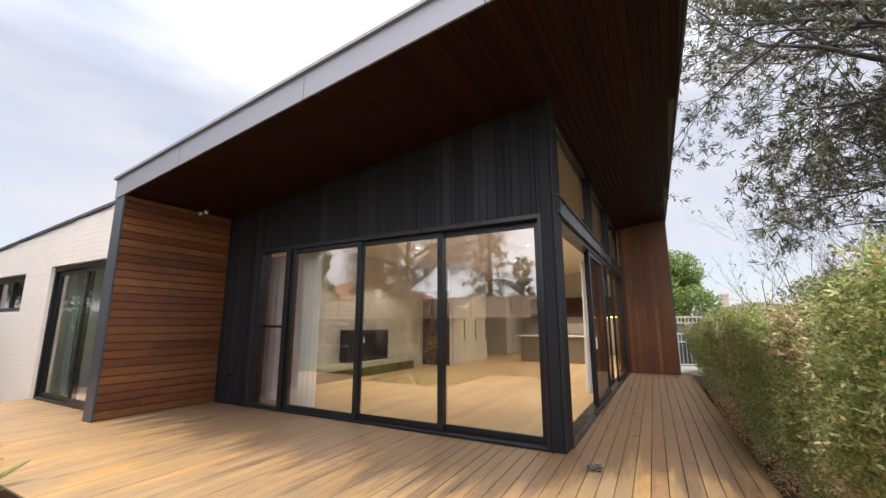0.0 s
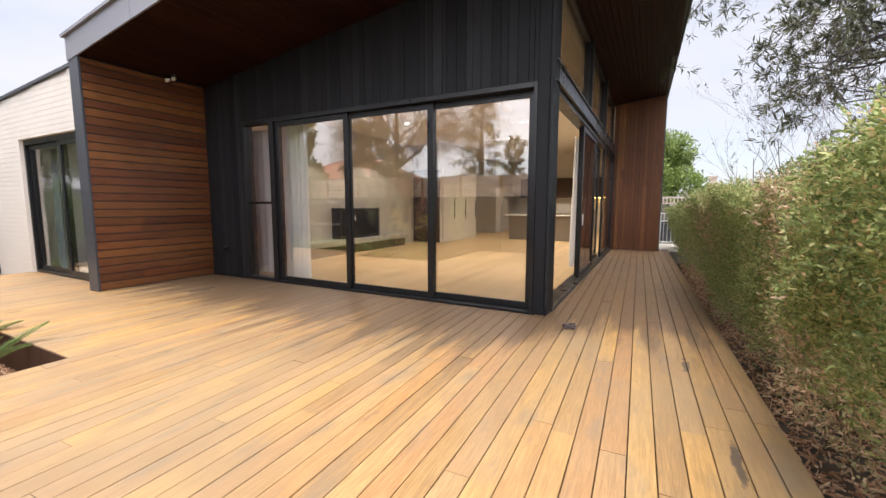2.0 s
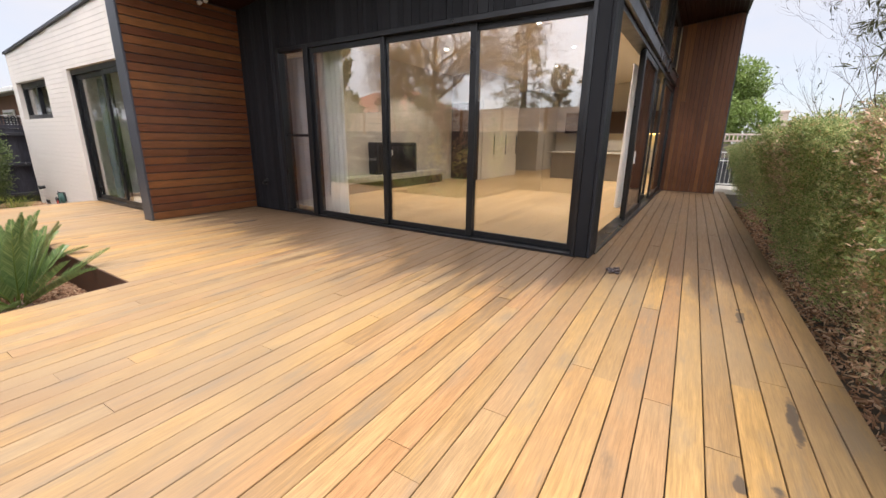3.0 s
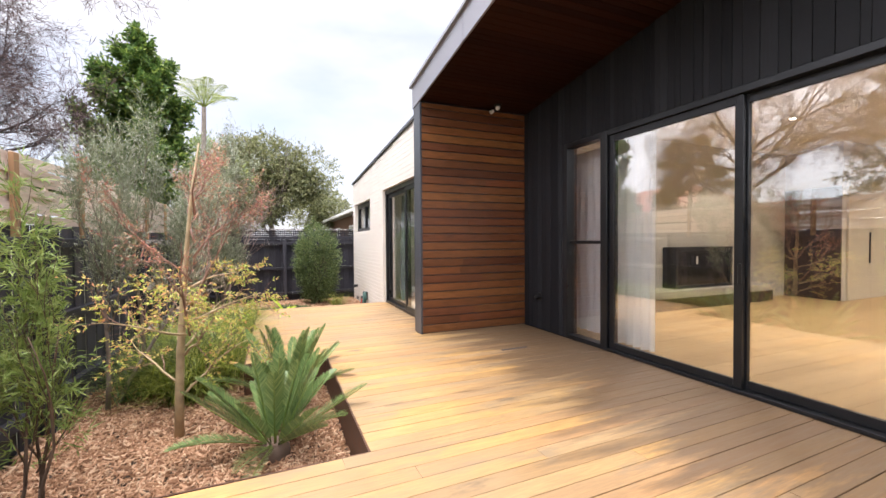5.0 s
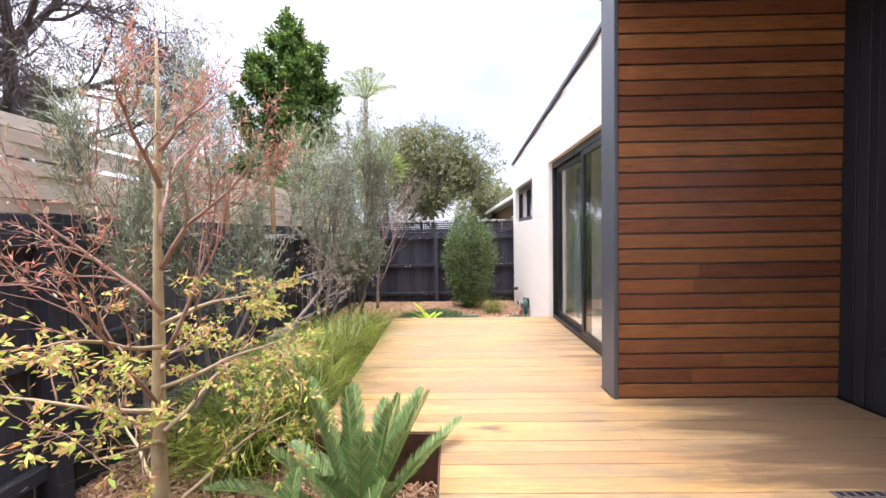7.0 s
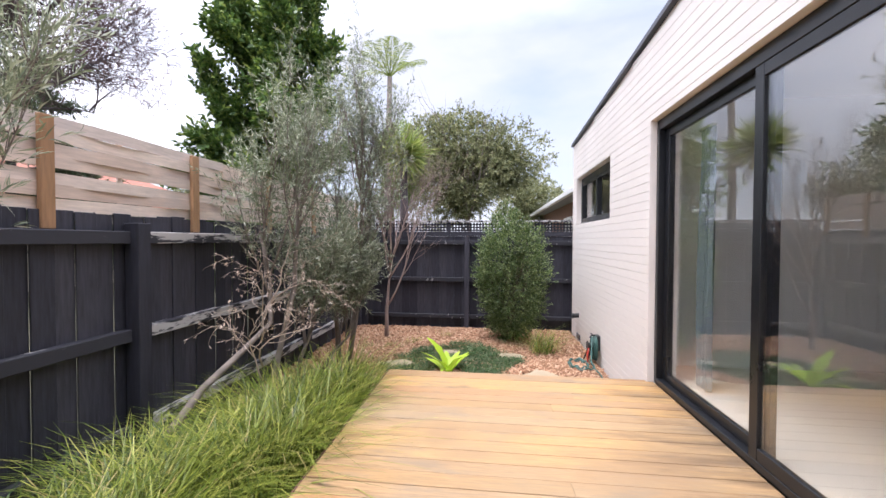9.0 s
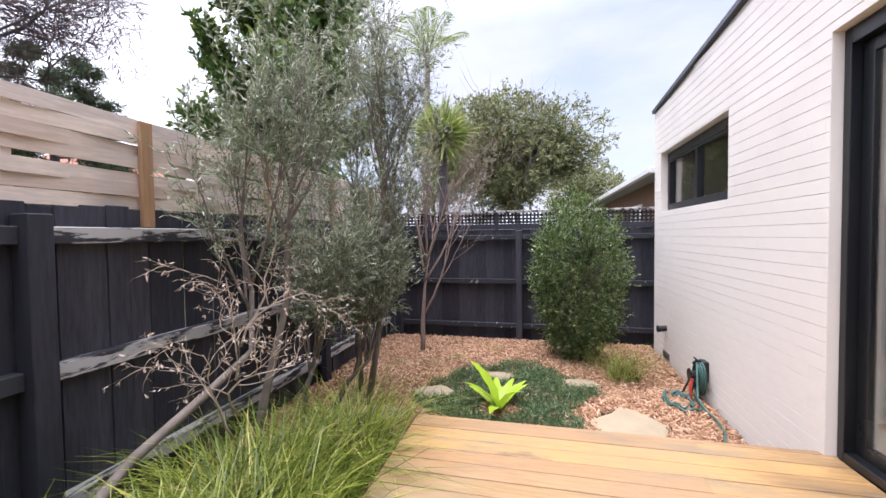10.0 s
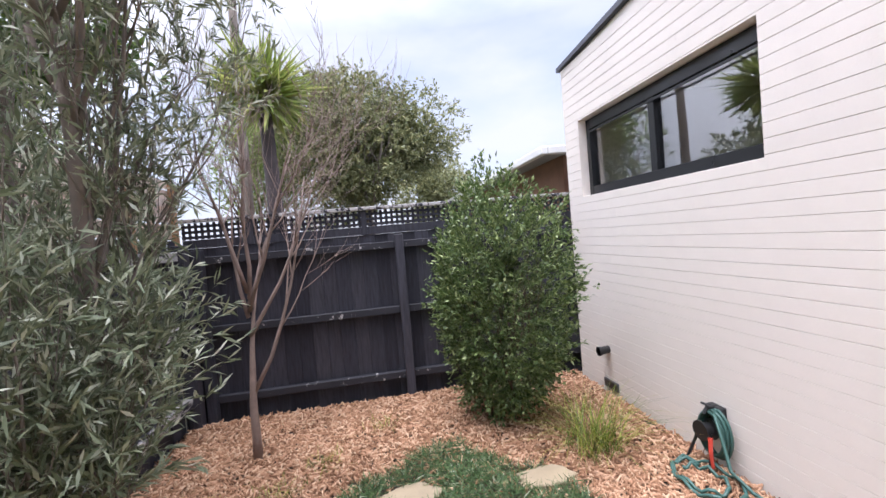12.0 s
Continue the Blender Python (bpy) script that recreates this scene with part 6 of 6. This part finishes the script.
house("neighbour_house", -24.5, -14.6, 3.8, 12.0, 2.4, 3.5, M_GREYROOF, "neighbour's house with a low grey roof and white gutter", painted("brown_brick_house", (0.22, 0.12, 0.08), 0.85, 0.2, 5))
house("tiled_house", -27.0, -15.5, -22.0, -13.5, 2.7, 5.0, M_TILE, "neighbour's house with a terracotta tiled roof")
hh = house("chimney_house", 5.0, 14.0, 52.0, 60.0, 2.4, 3.6, M_OLDTILE, "far house with a brick chimney")
part("chimney", MB().cbox(6.3, 7.0, 53.5, 54.2, 2.2, 4.3, 0.02).cbox(6.22, 7.08, 53.42, 54.28, 4.3, 4.5, 0.02), painted("chimney_brick", (0.46, 0.38, 0.31), 0.85, 0.2, 6), hh)
pole = thing("power_pole", (-7.2, -24.0, -0.42), "wooden power pole with a crossarm", "power pole")
part("pole", MB().tube([(-7.2, -24, -0.45), (-7.2, -24, 7.6)], [0.14, 0.1], 8), BARK_GREY, pole)
part("crossarm", MB().cbox(-7.9, -6.5, -24.05, -23.95, 7.1, 7.2, 0.01), BARK_GREY, pole)

gate = thing("garden_gate", (1.45, 15.2, -0.2), "white tubular metal gate beside the house", "gate")
for x in (1.12, 1.9):
    part("post", MB().tube([(x, 15.2, -0.42), (x, 15.2, 1.05)], 0.025, 8), M_WHITEMETAL, gate)
for z in (0.05, 0.75, 1.0):
    part("rail", MB().tube([(1.12, 15.2, z), (1.9, 15.2, z)], 0.018, 8), M_WHITEMETAL, gate)
for k in range(6):
    part("bar", MB().tube([(1.23 + 0.11 * k, 15.2, 0.05), (1.23 + 0.11 * k, 15.2, 1.0)], 0.008, 6), M_WHITEMETAL, gate)
bin_ = thing("dark_screen", (1.3, 15.9, -0.42), "dark panel screen behind the gate", "screen")
part("panel", MB().cbox(1.0, 2.0, 15.9, 15.96, -0.42, 0.8, 0.01), M_EDGE, bin_)
back = thing("back_fence", (3.5, 18.5, -0.42), "grey timber fence with a slatted top", "fence")
for k in range(30):
    part("paling", MB().cbox(1.2 + 0.17 * k, 1.36 + 0.17 * k, 18.5, 18.53, -0.42, 1.25, 0.004), BARK_GREY, back)
for z in (1.32, 1.55):
    part("rail", MB().cbox(1.2, 6.3, 18.49, 18.54, z, z + 0.06, 0.004), M_SLAT, back)
for k in range(40):
    part("batten", MB().cbox(1.22 + 0.127 * k, 1.26 + 0.127 * k, 18.5, 18.53, 1.38, 1.55, 0.003), M_SLAT, back)
structure("path", MB().box(1.1, 2.4, 13.1, 18.4, -0.5, -0.05), painted("pale_concrete_path", (0.4, 0.37, 0.32), 0.85, 0.12, 4), "pale concrete path to the gate", "path")

# ---- deck boards ----
PITCH, GAP, X0 = 0.1316, 0.0056, 0.1759
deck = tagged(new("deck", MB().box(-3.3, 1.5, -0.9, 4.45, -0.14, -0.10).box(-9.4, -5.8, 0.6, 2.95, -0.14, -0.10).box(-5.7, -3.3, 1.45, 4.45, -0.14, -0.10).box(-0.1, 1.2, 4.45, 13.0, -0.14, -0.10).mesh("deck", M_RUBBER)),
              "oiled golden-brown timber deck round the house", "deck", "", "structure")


def board_mesh(length, width=PITCH - GAP, thick=0.021, c=0.0025):
    """One board along y from 0, its top edges eased."""
    h = width / 2
    prof = [(-h, -thick), (h, -thick), (h, -c), (h - c, 0), (-h + c, 0), (-h, -c)]
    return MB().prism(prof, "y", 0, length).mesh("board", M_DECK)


rr = random.Random(8)
lengths = {}


def skew(x):
    """The boards on the hedge side run a little askew of the wall."""
    return -0.026 * min(1.0, max(0.0, (x + 5.5) / 4.0))


def lay(parent, name, x, y, length, seed):
    key = round(length, 3)
    if key not in lengths:
        lengths[key] = board_mesh(key)
        fix_normals(lengths[key])
    ob = new(name, lengths[key])
    ob.location = (x + skew(x) * (y - 1.2), y, rr.uniform(-0.0012, 0.0012))
    ob.rotation_euler = (0, radians(rr.uniform(-0.25, 0.25)), -math.atan(skew(x)))
    ob.parent = parent
    return ob


col = math.floor((-9.47 - X0) / PITCH) + 1
while True:
    xl = X0 + col * PITCH
    xc = xl + PITCH / 2
    if xc > 1.58:
        break
    if xc < -5.72:
        a, b = 0.53, (3.07 if WD0 < xc < WD1 else 3.012)
        if xc > -6.5:
            b = 2.742
        if xc > -6.27:
            b = 4.488
    elif xc < -3.376:
        a, b = 1.385, 4.488
    elif xc < XS - 0.02:
        a, b = -0.97, 4.488
    else:
        a, b = -0.97, 13.2
    y = a
    first = True
    while y < b - 0.01:
        ln = rr.uniform(1.2, 3.9) if first else rr.uniform(2.4, 4.8)
        e = min(y + ln, b)
        if b - e < 0.6:
            e = b
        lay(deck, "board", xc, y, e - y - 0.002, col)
        y, first = e, False
    col += 1
edging = thing("planter_edging", (-4.5, 1.38, -0.1), "rusty steel edging round the planting cutout", "edging")
part("strip", MB().box(-5.71, -3.39, 1.372, 1.383, -0.42, -0.002), M_RUST, edging)
part("strip", MB().box(-5.722, -5.712, 0.53, 1.383, -0.42, -0.002), M_RUST, edging)
part("strip", MB().box(-3.388, -3.378, -0.97, 1.383, -0.42, -0.002), M_RUST, edging)
part("strip", MB().box(-9.47, -5.722, 0.515, 0.526, -0.42, -0.002), M_RUST, edging)
part("strip", MB().cbox(-9.47, -9.427, 0.53, 3.012, -0.40, 0.0, 0.003), M_DECK, edging, "timber end board of the deck")

# ---- cedar boards ----
wing_ob = bpy.data.objects["wing_wall"]
z = 0.012
k = 0
cuts = random.Random(4)
while z < soffit(XW) - 0.02:
    h = min(0.119, soffit(XW) - z - 0.004)
    ends = [2.782, 4.512]
    if cuts.random() < 0.45:
        ends.insert(1, cuts.uniform(3.2, 4.2))
    for a, b in zip(ends[:-1], ends[1:]):
        prof = [(-0.02, 0.0), (0.003, 0.0), (0.007, 0.004), (0.007, h - 0.020), (0.003, h - 0.015), (-0.02, h - 0.015)]
        ob = new("board", MB().prism([(XW - 0.0 + u - 0.004, z + w) for u, w in prof], "y", a, b - 0.0015).mesh("board", M_CEDAR))
        fix_normals(ob.data)
        ob.parent = wing_ob
    z += 0.119
    k += 1
end_ob = bpy.data.objects["wall_cedar_end"]
x = -0.19
while x < 1.03:
    w = min(0.098, 1.05 - x)
    brk = cuts.uniform(1.2, 3.0) if cuts.random() < 0.5 else None
    spans = [(0.01, brk), (brk + 0.002, soffit(x) - 0.005)] if brk else [(0.01, soffit(x) - 0.005)]
    for a, b in spans:
        ob = new("board", MB().cbox(x, x + w - 0.004, 12.555, 12.579, a, b, 0.003).mesh("board", M_CEDAR_V))
        ob.parent = end_ob
    x += 0.098
structure("trim_end", MB().cbox(1.052, 1.075, 12.55, 12.75, 0.0, soffit(1.06) - 0.01, 0.003), M_EDGE, "dark metal edge of the cedar end wall", "trim")

# ---- charcoal boards on the facade ----
wall_ob = bpy.data.objects["wall_south"]
x = XW + 0.002
while x < XS - 0.02:
    w = cuts.choice((0.06, 0.085, 0.11, 0.13))
    b = min(x + w, XS - 0.0)
    if x < SL < b:
        b = SL
    if x < DR < b:
        b = DR
    over = SL - 0.001 <= x < DR - 0.001
    z0 = DH + 0.028 if over else 0.008
    d = cuts.choice((0.0, 0.004, 0.009))
    ob = new("board", MB().cbox(x + 0.0015, b - 0.0015, YF - 0.008 - d, YF + 0.018, z0, soffit(x) - 0.003, 0.003).mesh("board", M_CHAR))
    ob.parent = wall_ob
    x = b
y = 4.50
while y < 4.73:
    ob = new("board", MB().cbox(XS - 0.014, XS + 0.004, y + 0.001, y + 0.109, 0.008, soffit(XS) - 0.003, 0.003).mesh("board", M_CHAR))
    ob.parent = wall_ob
    y += 0.11

# ---- white painted bricks ----
brick_wall = bpy.data.objects["wall_wing"]
CO, BL = 0.0869, 0.24
HOLES = ((-12.66, -10.69, 1.60, 2.38), (WD0, WD1, -0.6, WDH))
brick_mesh = {}
far_bricks = MB()
near = 0


def brick_prism(mb, a, b, z, top, y):
    """A brick whose long edges are eased and whose ends butt under the paint."""
    c = 0.0022
    return mb.prism([(3.034, z), (3.034, top), (y + c, top), (y, top - c), (y, z + 0.0015), (y + c, z)], "x", a, b)


for c in range(-7, 44):
    z = 1.616 + (c - 22) * CO
    off = (c % 2) * BL / 2
    k = -1
    while -12.95 + off + k * BL < -6.5:
        a, b = max(-12.95 + off + k * BL, -12.95), min(-12.95 + off + (k + 1) * BL, -6.5)
        k += 1
        if b - a < 0.02 or z + CO > wtop(a) + 0.004 or z < -0.6:
            continue
        rects = [(a, b, z, z + CO - 0.0024)]
        for h0, h1, g0, g1 in HOLES:
            left = []
            for r0, r1, v0, v1 in rects:
                if r1 <= h0 or r0 >= h1 or v1 <= g0 or v0 >= g1:
                    left.append((r0, r1, v0, v1))
                    continue
                left += [q for q in ((r0, h0, v0, v1), (h1, r1, v0, v1), (max(r0, h0), min(r1, h1), v0, g0), (max(r0, h0), min(r1, h1), g1, v1)) if q[1] - q[0] > 0.01 and q[3] - q[2] > 0.01]
            rects = left
        for r0, r1, v0, v1 in rects:
            lean = cuts.uniform(-0.0002, 0.0002)
            if -12.3 < r0 < -9.5 and -0.3 < v0 < 1.55 and near < 300 and r1 - r0 > 0.235 and v1 - v0 > 0.08:
                if "brick" not in brick_mesh:
                    brick_mesh["brick"] = brick_prism(MB(), 0, BL, 0, CO - 0.0024, 3.016).mesh("brick", M_WHITE)
                    fix_normals(brick_mesh["brick"])
                ob = new("brick", brick_mesh["brick"])
                ob.location = (r0, lean, v0)
                ob.parent = brick_wall
                near += 1
            else:
                brick_prism(far_bricks, r0, r1, v0, v1, 3.016 + lean)
stuff = part("brick_courses", far_bricks, M_WHITE, brick_wall, normals=True)
stuff["kind"] = "stuff"
# plain reveals of the door and window openings
for nm, args in (("reveal", (WD0 - 0.0, WD0 + 0.0015, 3.018, 3.074, 0.0, WDH)), ("reveal", (-12.6615, -12.659, 3.018, 3.099, 1.60, 2.38)), ("reveal", (-10.691, -10.6885, 3.018, 3.099, 1.60, 2.38))):
    part(nm, MB().box(*args), M_WHITE, brick_wall)

# ---- fences ----
def peeled_material(name, cut):
    """Black paint flaking from the rails down to grey wood."""
    m, nt, p = base(name, 0.65, 0, 0.3)
    n = noise_node(nt, 5.0, (0.6, 3, 3), 6, 0.65)
    mask = ramp_node(nt, n, [(cut, (0, 0, 0)), (cut + 0.05, (1, 1, 1))])
    col = mix_node(nt, mask, (0.036, 0.036, 0.044), (0.46, 0.44, 0.43))
    nt.links.new(col, p.inputs["Base Color"])
    bump(nt, p, n, 0.3, 0.004)
    return m


M_RAIL = peeled_material("black_rail_paint", 0.62)
M_FLAKED = peeled_material("flaking_black_rail", 0.46)
fence = thing("side_fence", (-4.0, -1.08, GROUND), "black-stained paling fence with flaking rails", "fence")
x = -13.2
cuts = random.Random(9)
near_pal = 0
while x < 3.0:
    top = 1.50 + cuts.uniform(-0.012, 0.012)
    d = (0.0, 0.016)[near_pal % 2] + cuts.uniform(0, 0.004)
    near_pal += 1
    part("paling", MB().cbox(x - 0.003, x + 0.133, -1.10 + d, -1.086 + d, -0.45, top, 0.003), M_FENCE, fence)
    x += 0.13
for px in (-13.0, -10.8, -8.12, -5.47, -2.8, -0.1, 2.6):
    part("post", MB().cbox(px - 0.055, px + 0.055, -1.06, -0.945, -0.45, 1.44, 0.005), M_FENCE, fence)
for px0, px1 in ((-12.945, -10.855), (-10.745, -8.175), (-8.065, -5.525), (-5.415, -2.855), (-2.745, -0.155), (-0.045, 2.545)):
    for z in (1.29, 0.585, -0.12):
        part("rail", MB().cbox(px0, px1, -1.07, -1.0, z, z + 0.09, 0.005), M_FLAKED if px1 < -5.6 else M_RAIL, fence)
upper = thing("slat_fence", (-4.0, -1.13, 1.5), "raw pine horizontal slat screen above the black fence", "fence")
for px in (-13.1, -12.37, -11.17, -9.97, -8.77, -7.57, -6.37, -5.17, -3.97, -2.77, -1.57, -0.37, 0.83, 2.03):
    part("post", MB().cbox(px - 0.04, px + 0.04, -1.084, -1.05, 1.385, 2.06, 0.004), M_PINEPOST, upper)
for r in range(7):
    z = 1.50 + 0.082 * r
    for k in range(8):
        xa, xb = -13.17 + 2.0 * k, -13.17 + 2.0 * (k + 1) - 0.004
        m = MB()
        s0, s1, bow = cuts.uniform(-0.008, 0.008), cuts.uniform(-0.008, 0.008), cuts.uniform(-0.016, 0.016)
        pts = []
        for j in range(11):
            t = j / 10
            dz = s0 * (1 - t) + s1 * t + bow * math.sin(math.pi * t)
            yy = -1.105 + 0.012 * math.sin(2 * math.pi * t * 1.667 + math.pi * (r % 2) + k) + 0.004
            pts += [(xa + (xb - xa) * t, yy - 0.009, z + dz), (xa + (xb - xa) * t, yy + 0.009, z + dz), (xa + (xb - xa) * t, yy + 0.009, z + dz + 0.079), (xa + (xb - xa) * t, yy - 0.009, z + dz + 0.079)]
        fs = [(4 * j + i, 4 * j + (i + 1) % 4, 4 * j + 4 + (i + 1) % 4, 4 * j + 4 + i) for j in range(10) for i in range(4)] + [(3, 2, 1, 0), (40, 41, 42, 43)]
        m.add(pts, fs)
        part("slat", m, M_SLAT, upper, normals=True)
for px in (-12.8, -11.8, -10.6, -9.4, -8.1, -7.0, -5.8, -4.6, -3.4):
    part("batten", MB().cbox(px - 0.02, px + 0.02, -1.135, -1.118, 1.45, 2.05, 0.003), M_SLAT, upper)

efence = thing("end_fence", (-13.15, 1.0, GROUND), "black-stained fence with lattice along its top", "fence")
y = -1.05
lap = 0
while y < 3.4:
    lap = 1 - lap
    part("paling", MB().cbox(-13.212 + 0.014 * lap, -13.20 + 0.014 * lap, y - 0.003, y + 0.149, -0.45, 1.40, 0.003), M_FENCE, efence)
    y += 0.146
for py in (-0.88, 1.10, 3.25):
    part("post", MB().cbox(-13.12, -13.03, py - 0.045, py + 0.045, -0.45, 1.38, 0.005), M_FENCE, efence)
for z in (1.235, 0.53, -0.18):
    part("rail", MB().cbox(-13.18, -13.115, -1.0, 3.4, z, z + 0.075, 0.005), M_RAIL, efence)
lat = MB()
k = -1.05
while k < 3.4:
    lat.box(-13.20, -13.192, k, k + 0.028, 1.49, 1.66)
    k += 0.058
zz = 1.50
while zz < 1.66:
    lat.box(-13.19, -13.182, -1.05, 3.4, zz, zz + 0.028)
    zz += 0.054
part("board", MB().cbox(-13.205, -13.18, -1.05, 3.4, 1.402, 1.488, 0.003), M_FENCE, efence)
part("lattice", lat, M_FENCE, efence, "black timber lattice panel")
part("capping", MB().cbox(-13.23, -13.15, -1.1, 3.4, 1.665, 1.70, 0.004), M_FLAKED, efence)
for py in (-0.4, 0.75, 1.9):
    part("stay", MB().cbox(-13.225, -13.17, py - 0.03, py + 0.03, 1.40, 1.664, 0.003), M_FENCE, efence)
